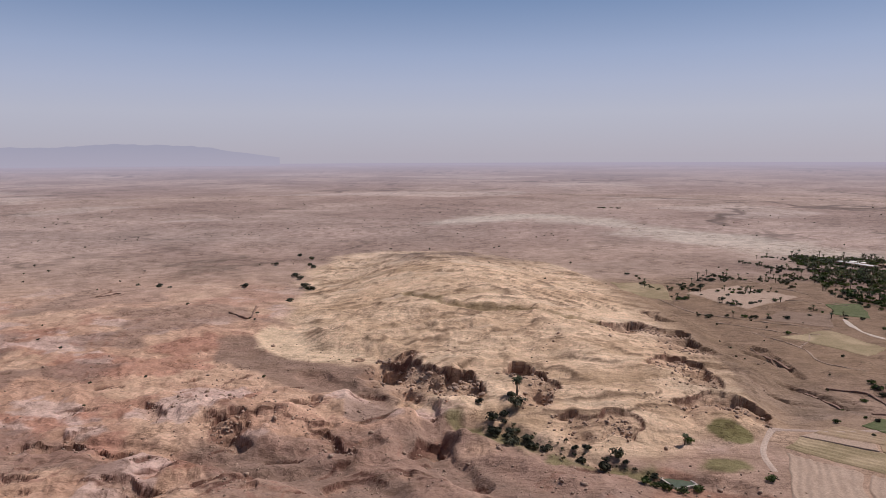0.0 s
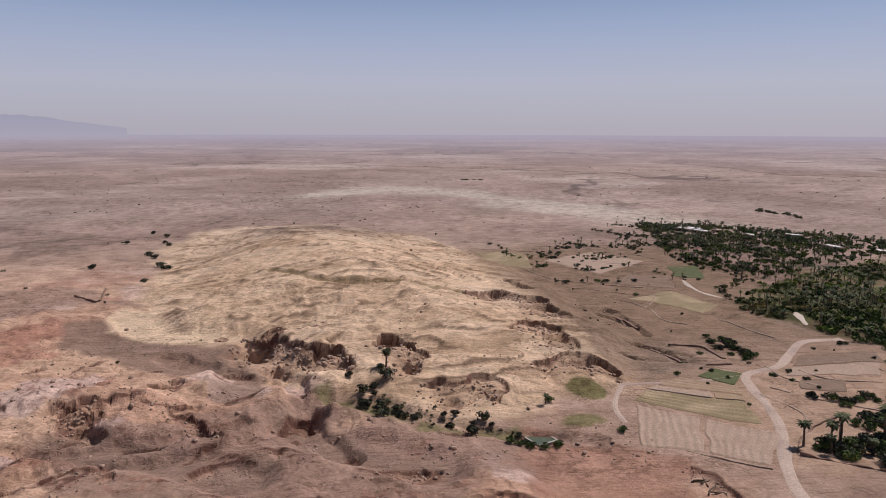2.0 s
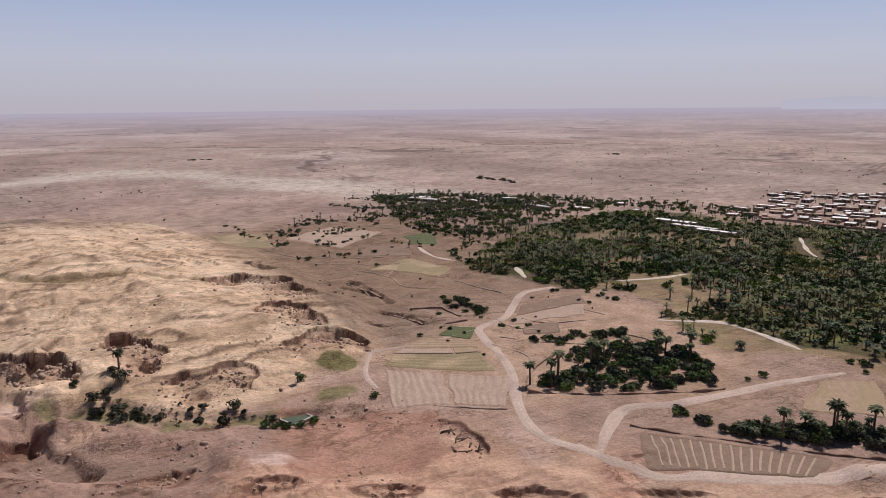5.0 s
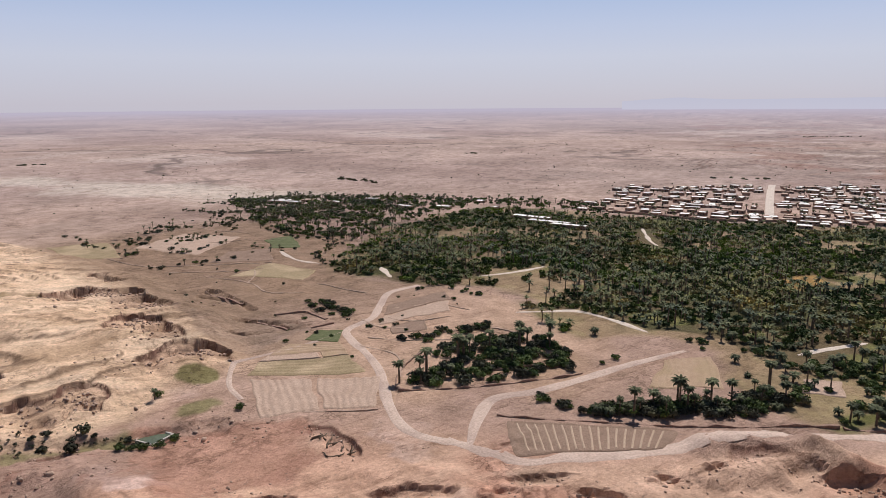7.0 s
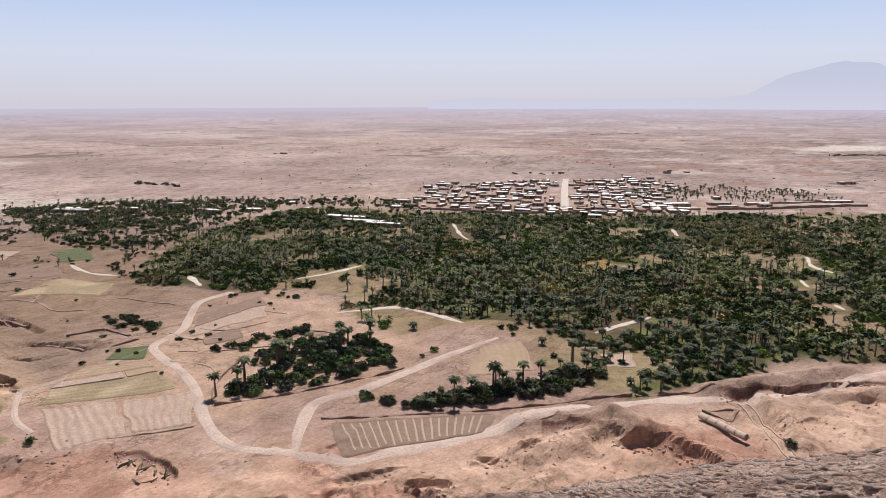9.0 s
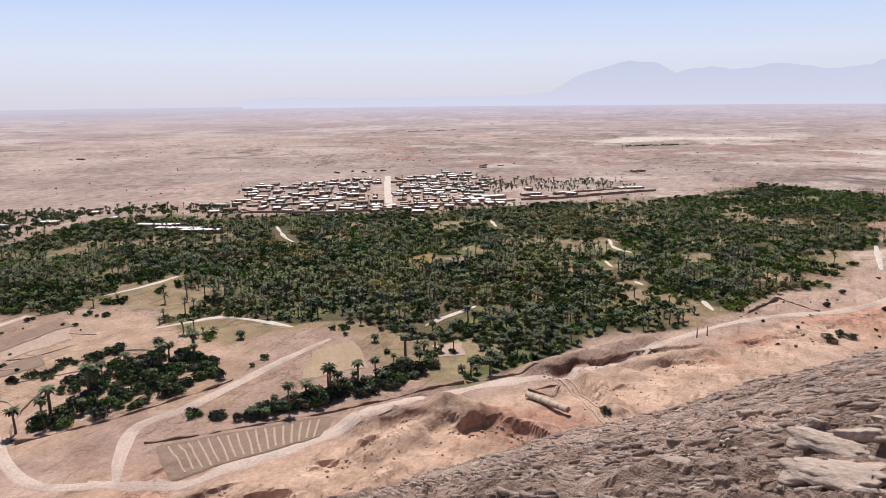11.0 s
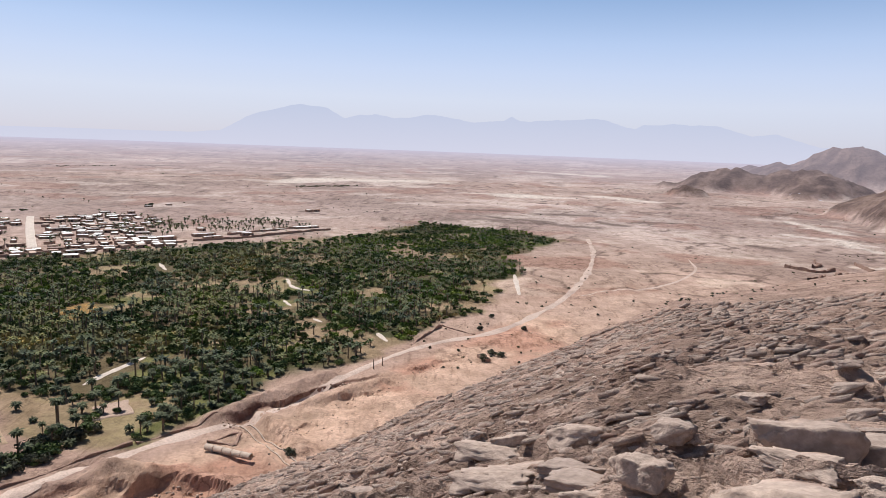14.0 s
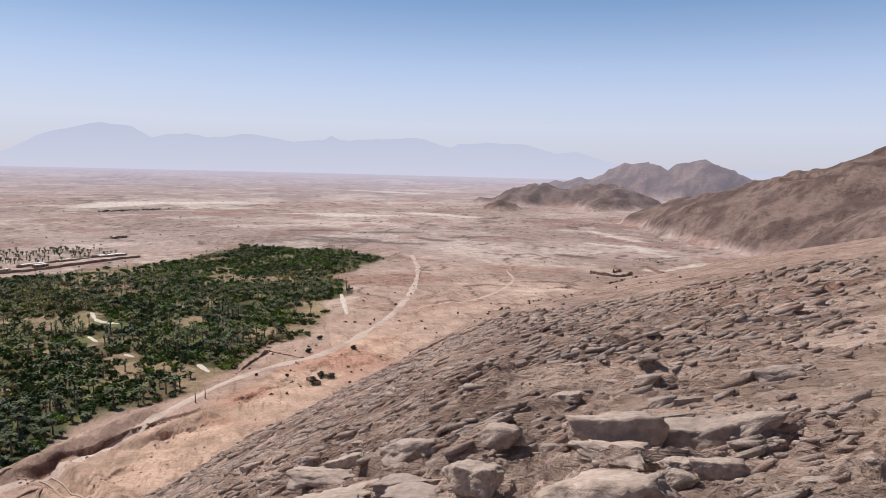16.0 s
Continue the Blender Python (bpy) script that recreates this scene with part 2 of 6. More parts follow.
def plain_height(x, y):
    """The ground without the near mountain side."""
    r = np.hypot(x, y)
    z = fbm(x, y, 160, 3) * 0.8 * smooth(3000, 600, r) + fbm(x, y, 22, 3, 1) * 0.22
    z = z + smooth(0.15, 0.7, fbm(x, y, 120, 4, 32)) * ridged(x, y, 30, 4, 33) * 0.9 * smooth(1500, 500, r) * smooth(0, -25, inside(GROVE, x, y))
    z = z + plain_steps(x, y)[0]
    # eroded red hills west of the stream
    bad = smooth(50, -10, x - 0.12 * y) * smooth(460, 250, y + 0.1 * x)
    bad = np.maximum(bad, smooth(178, 140, r) * smooth(85, 50, x + 0.3 * (y - 80)))
    calm = smooth(-4, 5, np.maximum(inside(FLATS, x, y), np.maximum(inside(BROWN_WASH, x, y), inside(RED_FLAT, x, y)))) * 0.95
    for line in WASHES:
        calm = np.maximum(calm, smooth(12, 5, line_gap(line, x, y)) * 0.8)
    bad = bad * (1 - calm)
    warp = fbm(x, y, 50, 3, 2) * 12
    sharp = ridged(x + warp, y - warp, 70, 2, 3) * 1.7 + np.abs(fbm(x + warp * 0.5, y, 26, 4, 34)) * 1.9 + np.abs(fbm(x, y + warp * 0.3, 9, 4, 35)) * 1.5 + fbm(x, y, 3.0, 3, 36) * 0.45 - 1.2
    sharp = sharp + smooth(260, 140, r) * 3.0 + 1.2
    step = 1.0
    lay = sharp / step + fbm(x, y, 30, 3, 99) * 0.8
    tread = np.floor(lay) + smooth(0.82, 1.0, lay - np.floor(lay))
    sharp = (sharp + (tread - lay) * step * smooth(-0.3, 0.3, fbm(x, y, 45, 3, 100)) * 0.85) * 0.72
    z = z + bad * sharp
    # diggings between the track and the mountain
    gap = line_gap(TRACK, x, y)
    dig = smooth(60, 14, gap) * smooth(5, 13, gap) * smooth(0, 8, TRACK_SIDE(x, y))
    z = z + dig * (ridged(x, y, 30, 2, 5) * 0.9 - np.abs(fbm(x, y, 11, 3, 37)) * 1.1 + fbm(x, y, 3, 2, 38) * 0.25 + 0.5)
    rough, crumble = fbm(x, y, 9, 4, 10), fbm(x, y, 2.6, 2, 39)
    for line, width, top in BANKS:
        d = line_gap(line, x, y) + rough * width * 0.25
        z = z + 0.85 * top * smooth(width, width * 0.15, d) * (1 + 0.25 * rough + 0.1 * crumble)
    # the pale mound
    edge = inside(MOUND, x, y) + fbm(x, y, 26, 4, 6) * 4 - 12 * smooth(-22, 8, inside(FLATS, x, y))
    dome = 5.0 * (0.3 + 0.7 * smooth(-70, 5, x)) * smooth(0, 17, edge) + 8.5 * smooth(8, 105, edge)
    rills = np.abs(fbm(x * 0.42 + y * 0.25, y * 1.1 - x * 0.3, 15, 5, 8))
    dome = dome + smooth(4, 30, edge) * (0.4 - rills * 1.25 + fbm(x, y, 60, 2, 9) * 1.2 + fbm(x * 0.5, y, 3.0, 2, 65) * 0.2)
    dome = dome + ledges(x, y)[0] * 1.2 * smooth(3, 20, edge) + fbm(x, y, 2.6, 2, 105) * 0.16 * smooth(0, 6, edge)
    z = z + np.maximum(dome, 0)
    for cx, cy, a, b, drop in PITS:
        near = (np.abs(x - cx) < 2.2 * max(a, b)) & (np.abs(y - cy) < 2.2 * max(a, b))
        if not near.any():
            continue
        d, back = hollow(x[near], y[near], cx, cy, a, b, rough[near] * 0.55 + crumble[near] * 0.2)
        edge_w = 1.1 / min(a, b)
        dip = smooth(1.0, 1.0 - edge_w, d) * (0.06 + 0.94 * np.clip(back * 0.9 + 0.2, 0, 1)) * drop * 1.0
        rubble = smooth(1.0, 0.8, d) * np.maximum(crumble[near] + 0.2, 0) * 0.9
        z[near] += rubble - dip
    z = z - scarp_cuts(x, y, crumble)[0]
    for line, width, depth in GULLIES:
        d = line_gap(line, x, y) + rough * width * 0.35 + crumble * width * 0.1
        z = z - depth * smooth(width, width * 0.35, d)
    flat = smooth(9, 3, line_gap(ROAD_MAIN, x, y))
    z = z * (1 - flat * 0.6)
    # the plain climbs slowly towards the far ranges
    z = z + 38 * smooth(1300, 5400, r)
    # rocky hills far off
    for cx, cy, a, b, turn, top in HILLS:
        d = ellipse(x, y, cx, cy, a, b, turn)
        near = d < 1.6
        if not near.any():
            continue
        xn, yn = x[near], y[near]
        d = d[near] * (1 + 0.25 * fbm(xn, yn, a * 0.5, 3, cx))
        shape = np.maximum(1 - d, 0) ** 0.85
        crags = (ridged(xn, yn, 55, 4, cx) * 4.6 + np.abs(fbm(xn, yn, 20, 3, cy)) * 4.5) * smooth(0, 0.25, shape)
        z[near] = np.maximum(z[near], top * shape * (1 + 0.22 * ridged(xn, yn, a * 0.3, 4, cy)) + crags - 1.0)
    return z


def TRACK_SIDE(x, y):
    """Metres on the mountain's side of the track's line."""
    return 146 - (x * 0.69 + y * 0.72) + 0.0 * x


def slope_height(x, y):
    """The rocky mountain side, with the crag on which the camera stands."""
    z = 72 - np.maximum(np.maximum(0.39 * y + 0.42 * x, 0.105 * y + 0.262 * x), 0.75 * y - 0.06 * x)
    z = np.maximum(z, 78.9 - 0.78 * np.maximum(np.hypot(x, y) - 0.8, 0))
    return np.minimum(z, 150)


def cells(x, y, size, shift):
    """Cracked blocks: distance from the nearest crack (about 0 to 1), and two random numbers for each block."""
    x, y = x / size + shift * 3.3, y / size + shift * 5.7
    xi, yi = np.floor(x).astype(int), np.floor(y).astype(int)
    f1, f2 = np.full(x.shape, 9.0), np.full(x.shape, 9.0)
    ra, rb = np.zeros(x.shape), np.zeros(x.shape)
    for i in (-1, 0, 1):
        for j in (-1, 0, 1):
            cx, cy = xi + i, yi + j
            d = np.hypot(cx + LATTICE[cx & 255, cy & 255] - x, cy + LATTICE[(cx + 91) & 255, (cy + 37) & 255] - y)
            nearer = d < f1
            f2 = np.where(nearer, f1, np.minimum(f2, d))
            ra = np.where(nearer, LATTICE[(cx + 13) & 255, (cy + 77) & 255], ra)
            rb = np.where(nearer, LATTICE[(cx + 55) & 255, (cy + 21) & 255], rb)
            f1 = np.where(nearer, d, f1)
    return f2 - f1, ra, rb


def rock_detail(x, y):
    """Tilted beds that break off towards the camera, cracks and rubble on the mountain side."""
    r = np.hypot(x, y)
    across, along = 0.77 * x - 0.64 * y, 0.64 * x + 0.77 * y
    bend = fbm(x, y, 34, 3, 11) * 3.4 + fbm(x, y, 9, 3, 12) * 0.9
    patch = smooth(-0.55, 0.2, fbm(x, y, 26, 3, 13) + 0.5 * smooth(70, 25, r) - 0.25 * smooth(150, 260, r))
    cell = 0.0065 * r
    z = fbm(x, y, 60, 3, 14) * 1.8
    for size, amp, k in ((7.0, 1.0, 0), (3.1, 0.7, 1), (1.4, 0.38, 2), (0.6, 0.12, 3)):
        s = (across + along * 0.07 * (k - 1.2) + bend) / size + fbm(x, y, size * 3.6, 3, 15 + k) * 0.6
        saw = s - np.floor(s)
        rise = np.clip(3.2 * cell / size, 0.2, 0.55)
        saw = np.where(saw < rise, saw / rise, (1 - saw) / (1 - rise))
        part_of = smooth(-0.35, 0.3, fbm(along * 0.3 + k * 50, across, size * 1.7, 3, 20 + k))
        z = z + amp * saw * part_of * (0.25 + 0.75 * patch) * smooth(0.75, 0.3, cell / size)
    wx, wy = along * 0.36 + fbm(x, y, 6, 3, 66) * 1.0, across + bend * 0.8 + fbm(x, y, 5, 3, 67) * 1.0
    for size, amp, k in ((2.6, 0.75, 1.0), (1.1, 0.4, 2.0), (0.5, 0.18, 3.0)):
        crack, ra, rb = cells(wx, wy, size, k)
        block = smooth(0.0, 0.16 + np.clip(2.2 * cell / size, 0.05, 0.5), crack)
        z = z + amp * (block * (0.3 + np.maximum(ra - 0.3, 0) * 1.2) - 0.3) * (0.15 + 0.85 * patch) * smooth(0.1, 0.5, rb + patch * 0.5) * smooth(0.8, 0.35, cell / size)
    z = z + fbm(x, y, 1.6, 4, 31) * 0.2
    return z * smooth(2, 16, r)


# ---- materials ----
def nodes_of(name):
    m = bpy.data.materials.new(name)
    m.use_nodes = True
    return m, m.node_tree.nodes, m.node_tree.links, m.node_tree.nodes["Principled BSDF"]


def mixed(nt, links, a, b, fac, mode="MIX"):
    n = nt.new("ShaderNodeMix")
    n.data_type, n.blend_type = "RGBA", mode
    for socket, value in ((n.inputs[0], fac), (n.inputs[6], a), (n.inputs[7], b)):
        if isinstance(value, (int, float)):
            socket.default_value = value
        elif isinstance(value, tuple):
            socket.default_value = (*value, 1)
        else:
            links.new(value, socket)
    return n.outputs[2]


def noise_of(nt, links, size, detail=4.0, rough=0.55, lo=0.35, hi=0.65, stretch=None, at="Object"):
    tc = nt.new("ShaderNodeTexCoord")
    src = tc.outputs[at]
    if stretch:
        mp = nt.new("ShaderNodeMapping")
        mp.inputs["Scale"].default_value = stretch
        links.new(src, mp.inputs[0])
        src = mp.outputs[0]
    n = nt.new("ShaderNodeTexNoise")
    n.inputs["Scale"].default_value, n.inputs["Detail"].default_value, n.inputs["Roughness"].default_value = 1 / size, detail, rough
    links.new(src, n.inputs["Vector"])
    ramp = nt.new("ShaderNodeMapRange")
    ramp.inputs[1].default_value, ramp.inputs[2].default_value = lo, hi
    links.new(n.outputs[0], ramp.inputs[0])
    return ramp.outputs[0]


def bumped(nt, links, bsdf, height_socket, strength, distance):
    b = nt.new("ShaderNodeBump")
    b.inputs["Strength"].default_value, b.inputs["Distance"].default_value = strength, distance
    links.new(height_socket, b.inputs["Height"])
    links.new(b.outputs[0], bsdf.inputs["Normal"])


def soil_material(name, gains=(0.82, 1.14), relief=0.5):
    """Earth whose colour is laid on per vertex, with stones, grain and stains."""
    m, nt, links, bsdf = nodes_of(name)
    at = nt.new("ShaderNodeVertexColor")
    at.layer_name = "soil"
    big, grain = noise_of(nt, links, 9.0, 5), noise_of(nt, links, 1.1, 6, 0.65, 0.3, 0.7)
    lo, hi = gains
    c = mixed(nt, links, at.outputs[0], mixed(nt, links, (lo, lo * 0.98, lo * 0.96), (hi, hi, hi * 1.01), big), 1.0, "MULTIPLY")
    c = mixed(nt, links, c, mixed(nt, links, (0.78, 0.77, 0.77), (1.16, 1.16, 1.15), grain), 1.0, "MULTIPLY")
    stones = noise_of(nt, links, 2.6, 3, 0.7, 0.62, 0.72)
    c = mixed(nt, links, c, (0.17, 0.125, 0.105), mixed(nt, links, (0, 0, 0), (0.55, 0.55, 0.55), stones))
    for size, lo_, dark in ((16, 0.55, 0.6), (5, 0.57, 0.5)):
        thin = nt.new("ShaderNodeMath")
        thin.operation = "MULTIPLY"
        line = noise_of(nt, links, size, 5, 0.6, 0.535, 0.5)
        line2 = noise_of(nt, links, size, 5, 0.6, 0.465, 0.5)
        links.new(line, thin.inputs[0])
        links.new(line2, thin.inputs[1])
        where = nt.new("ShaderNodeMath")
        where.operation = "MULTIPLY"
        links.new(thin.outputs[0], where.inputs[0])
        links.new(noise_of(nt, links, size * 3, 2, 0.5, lo_ - 0.05, lo_ + 0.08), where.inputs[1])
        c = mixed(nt, links, c, mixed(nt, links, c, (dark, dark * 0.95, dark * 0.93), 1.0, "MULTIPLY"), where.outputs[0])
    links.new(c, bsdf.inputs["Base Color"])
    bsdf.inputs["Roughness"].default_value = 0.95
    bsdf.inputs["Specular IOR Level"].default_value = 0.15
    tiny = noise_of(nt, links, 1.6, 6, 0.7, 0.2, 0.8)
    bumped(nt, links, bsdf, tiny, relief, 0.7)
    return m


def plain_material(name, a, b, size, rough=0.9, relief=0.3, stretch=None, random_gain=0.0, c3=None):
    m, nt, links, bsdf = nodes_of(name)
    n1, n2 = noise_of(nt, links, size, 5, 0.6, 0.3, 0.7, stretch), noise_of(nt, links, size * 0.12, 3, 0.6, 0.3, 0.7, stretch)
    c = mixed(nt, links, a, b, n1)
    if c3:
        c = mixed(nt, links, c, c3, noise_of(nt, links, size * 3.1, 3, 0.5, 0.5, 0.62))
    c = mixed(nt, links, c, mixed(nt, links, (0.8, 0.8, 0.8), (1.15, 1.15, 1.15), n2), 1.0, "MULTIPLY")
    if random_gain:
        info = nt.new("ShaderNodeObjectInfo")
        k = random_gain
        c = mixed(nt, links, c, mixed(nt, links, (1 - k, 1 - k, 1 - k), (1 + k, 1 + k, 1 + k * 0.8), info.outputs["Random"]), 1.0, "MULTIPLY")
    links.new(c, bsdf.inputs["Base Color"])
    bsdf.inputs["Roughness"].default_value = rough
    bsdf.inputs["Specular IOR Level"].default_value = 0.2
    bumped(nt, links, bsdf, n2, relief, size * 0.05)
    return m


def leaf_material(name, a, b, gain=0.35, shine=0.8):
    """Leaves: each clump differs a little."""
    m, nt, links, bsdf = nodes_of(name)
    geo, info = nt.new("ShaderNodeNewGeometry"), nt.new("ShaderNodeObjectInfo")
    c = mixed(nt, links, a, b, geo.outputs["Random Per Island"])
    c = mixed(nt, links, c, mixed(nt, links, (1 - gain, 1 - gain, 1 - gain), (1 + gain, 1 + gain, 1 + gain), info.outputs["Random"]), 1.0, "MULTIPLY")
    c = mixed(nt, links, c, mixed(nt, links, (0.6, 0.62, 0.7), (1.35, 1.3, 1.1), noise_of(nt, links, 14, 3)), 1.0, "MULTIPLY")
    c = mixed(nt, links, c, mixed(nt, links, (0.8, 0.88, 1.0), (1.25, 1.12, 0.85), noise_of(nt, links, 33, 4)), 1.0, "MULTIPLY")
    links.new(c, bsdf.inputs["Base Color"])
    bsdf.inputs["Roughness"].default_value = shine
    bsdf.inputs["Specular IOR Level"].default_value = 0.12
    return m


M_SOIL = soil_material("desert_soil")
M_ROCK = soil_material("grey_brown_rock", (0.72, 1.2), 0.8)


def layered(m, size, turn, depth, dark=(0.5, 0.46, 0.44)):
    """Thin rock layers along the slope: fine ledges, colour darkened in their low seams."""
    nt, links = m.node_tree.nodes, m.node_tree.links
    bsdf = nt["Principled BSDF"]
    tc, spin, stretch, n, ramp = (nt.new(k) for k in ("ShaderNodeTexCoord", "ShaderNodeMapping", "ShaderNodeMapping", "ShaderNodeTexNoise", "ShaderNodeMapRange"))
    spin.inputs["Rotation"].default_value = (0, 0, radians(turn))
    stretch.inputs["Scale"].default_value = (0.2, 1, 1)
    links.new(tc.outputs["Object"], spin.inputs[0])
    links.new(spin.outputs[0], stretch.inputs[0])
    links.new(stretch.outputs[0], n.inputs["Vector"])
    n.inputs["Scale"].default_value, n.inputs["Detail"].default_value, n.inputs["Roughness"].default_value = 1 / size, 7, 0.68
    links.new(n.outputs[0], ramp.inputs[0])
    ramp.inputs[1].default_value, ramp.inputs[2].default_value = 0.25, 0.75
    bump = nt.new("ShaderNodeBump")
    bump.inputs["Strength"].default_value, bump.inputs["Distance"].default_value = 1.0, depth
    links.new(ramp.outputs[0], bump.inputs["Height"])
    links.new(bsdf.inputs["Normal"].links[0].from_socket, bump.inputs["Normal"])
    links.new(bump.outputs[0], bsdf.inputs["Normal"])
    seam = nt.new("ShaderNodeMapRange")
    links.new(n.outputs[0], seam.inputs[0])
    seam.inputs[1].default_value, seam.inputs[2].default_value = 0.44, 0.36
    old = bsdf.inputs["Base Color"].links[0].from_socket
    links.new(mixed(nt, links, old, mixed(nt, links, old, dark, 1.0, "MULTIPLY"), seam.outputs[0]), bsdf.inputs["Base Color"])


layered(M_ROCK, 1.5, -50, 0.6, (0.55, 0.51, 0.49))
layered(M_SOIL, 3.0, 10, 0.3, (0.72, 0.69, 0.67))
M_LANE = plain_material("white_sandy_earth", (0.56, 0.465, 0.395), (0.68, 0.59, 0.51), 4.0, 0.95, 0.2)
M_TRACK = plain_material("packed_pale_earth", (0.52, 0.39, 0.32), (0.59, 0.46, 0.385), 5.0, 0.95, 0.2, c3=(0.44, 0.33, 0.275))
M_FRONDS = leaf_material("palm_fronds", (0.065, 0.078, 0.045), (0.145, 0.16, 0.095))
M_DRY = leaf_material("dry_fronds", (0.16, 0.12, 0.075), (0.24, 0.18, 0.11))
M_LEAVES = leaf_material("fruit_tree_leaves", (0.052, 0.085, 0.03), (0.155, 0.205, 0.075))
M_BRIGHT = leaf_material("bright_leaves", (0.09, 0.15, 0.03), (0.21, 0.29, 0.075))
M_OLIVE_LEAVES = leaf_material("olive_leaves", (0.12, 0.115, 0.055), (0.26, 0.225, 0.12))
M_GREY_LEAVES = leaf_material("tamarisk_leaves", (0.07, 0.075, 0.05), (0.12, 0.12, 0.085))
M_TRUNK = plain_material("palm_bark", (0.13, 0.095, 0.07), (0.2, 0.15, 0.11), 0.6, 0.95, 0.6, random_gain=0.2)
M_ADOBE = plain_material("red_brown_adobe", (0.27, 0.17, 0.13), (0.38, 0.255, 0.195), 3.0, 0.95, 0.4, random_gain=0.25)
M_ROOF = plain_material("whitewashed_roof", (0.76, 0.74, 0.72), (0.88, 0.87, 0.85), 4.0, 0.9, 0.2, random_gain=0.2)
M_DARK = plain_material("dark_opening", (0.03, 0.025, 0.022), (0.05, 0.04, 0.035), 0.5, 0.8)
M_CONCRETE = plain_material("weathered_concrete", (0.46, 0.41, 0.36), (0.58, 0.53, 0.47), 1.5, 0.85, 0.3)
M_WATER = plain_material("green_pool_water", (0.10, 0.125, 0.085), (0.13, 0.15, 0.10), 3.0, 0.12, 0.05)


# ---- building helpers ----
def grid_mesh(name, x, y, z, keep=None, colour=None, material=None, soft=True, crisp=None):
    """A sheet over a grid of places (2D arrays)."""
    rows, cols = x.shape
    idx = np.arange(rows * cols).reshape(rows, cols)
    quads = np.stack([idx[:-1, :-1], idx[:-1, 1:], idx[1:, 1:], idx[1:, :-1]], -1).reshape(-1, 4)
    if keep is not None:
        quads = quads[keep[quads].any(1)] if keep.ndim == 1 else quads[keep.ravel()[quads].any(1)]
    used = np.unique(quads)
    back = np.full(rows * cols, -1)
    back[used] = np.arange(len(used))
    quads = back[quads]
    me = bpy.data.meshes.new(name)
    me.vertices.add(len(used))
    me.vertices.foreach_set("co", np.stack([x.ravel()[used], y.ravel()[used], z.ravel()[used]], -1).astype(np.float32).ravel())
    me.loops.add(len(quads) * 4)
    me.loops.foreach_set("vertex_index", quads.astype(np.int32).ravel())
    me.polygons.add(len(quads))
    me.polygons.foreach_set("loop_start", np.arange(0, len(quads) * 4, 4, dtype=np.int32))
    me.update(calc_edges=True)
    if colour is not None:
        c = np.concatenate([colour.reshape(-1, 3)[used], np.ones((len(used), 1))], 1).astype(np.float32)
        layer = me.color_attributes.new("soil", "FLOAT_COLOR", "POINT")
        layer.data.foreach_set("color", c.ravel())
    even = np.full(len(quads), soft)
    if crisp is not None:
        even &= ~crisp.ravel()[used][quads].any(1)
    me.polygons.foreach_set("use_smooth", even)
    if material:
        me.materials.append(material)
    return me


def merged(name, templates, places, materials):
    """One mesh out of many placed copies: templates are (verts, tris, material index) and places rows of (template, x, y, z, turn, size)."""
    vs, ts, ms, base = [], [], [], 0
    for k, x, y, z, turn, size in places:
        v, t, m = templates[int(k)]
        c, s = math.cos(turn) * size, math.sin(turn) * size
        vs.append(np.stack([v[:, 0] * c - v[:, 1] * s + x, v[:, 0] * s + v[:, 1] * c + y, v[:, 2] * size + z], -1))
        ts.append(t + base)
        ms.append(m)
        base += len(v)
    return tri_mesh(name, np.concatenate(vs), np.concatenate(ts), np.concatenate(ms), materials)


def tri_mesh(name, v, t, m, materials):
    me = bpy.data.meshes.new(name)
    me.vertices.add(len(v))
    me.vertices.foreach_set("co", v.astype(np.float32).ravel())
    me.loops.add(len(t) * 3)
    me.loops.foreach_set("vertex_index", t.astype(np.int32).ravel())
    me.polygons.add(len(t))
    me.polygons.foreach_set("loop_start", np.arange(0, len(t) * 3, 3, dtype=np.int32))
    me.polygons.foreach_set("material_index", m.astype(np.int32))
    me.update(calc_edges=True)
    for mat in materials:
        me.materials.append(mat)
    return me


def part(name, me, parent=None, label=""):
    ob = new(name, me)
    ob.parent = parent
    if label:
        ob["label"] = label
    return ob


def bm_mesh(name, bm, material, smooth_faces=False):
    me = bpy.data.meshes.new(name)
    bm.to_mesh(me)
    bm.free()
    me.materials.append(material)
    if smooth_faces:
        me.polygons.foreach_set("use_smooth", np.ones(len(me.polygons), bool))
    return me


def box_into(bm, x0, x1, y0, y1, z0, z1):
    made = bmesh.ops.create_cube(bm, size=1, matrix=Matrix.Translation(((x0 + x1) / 2, (y0 + y1) / 2, (z0 + z1) / 2))
                                 @ Matrix.Diagonal((x1 - x0, y1 - y0, z1 - z0, 1)))
    return made["verts"]


# ---- ground ----
def shade(table, x):
    return np.array(table)[None] if np.ndim(x) == 0 else np.broadcast_to(np.array(table), (*np.shape(x), 3))


def blend(a, b, k):
    return a + (np.asarray(b) - a) * np.clip(k, 0, 1)[..., None]


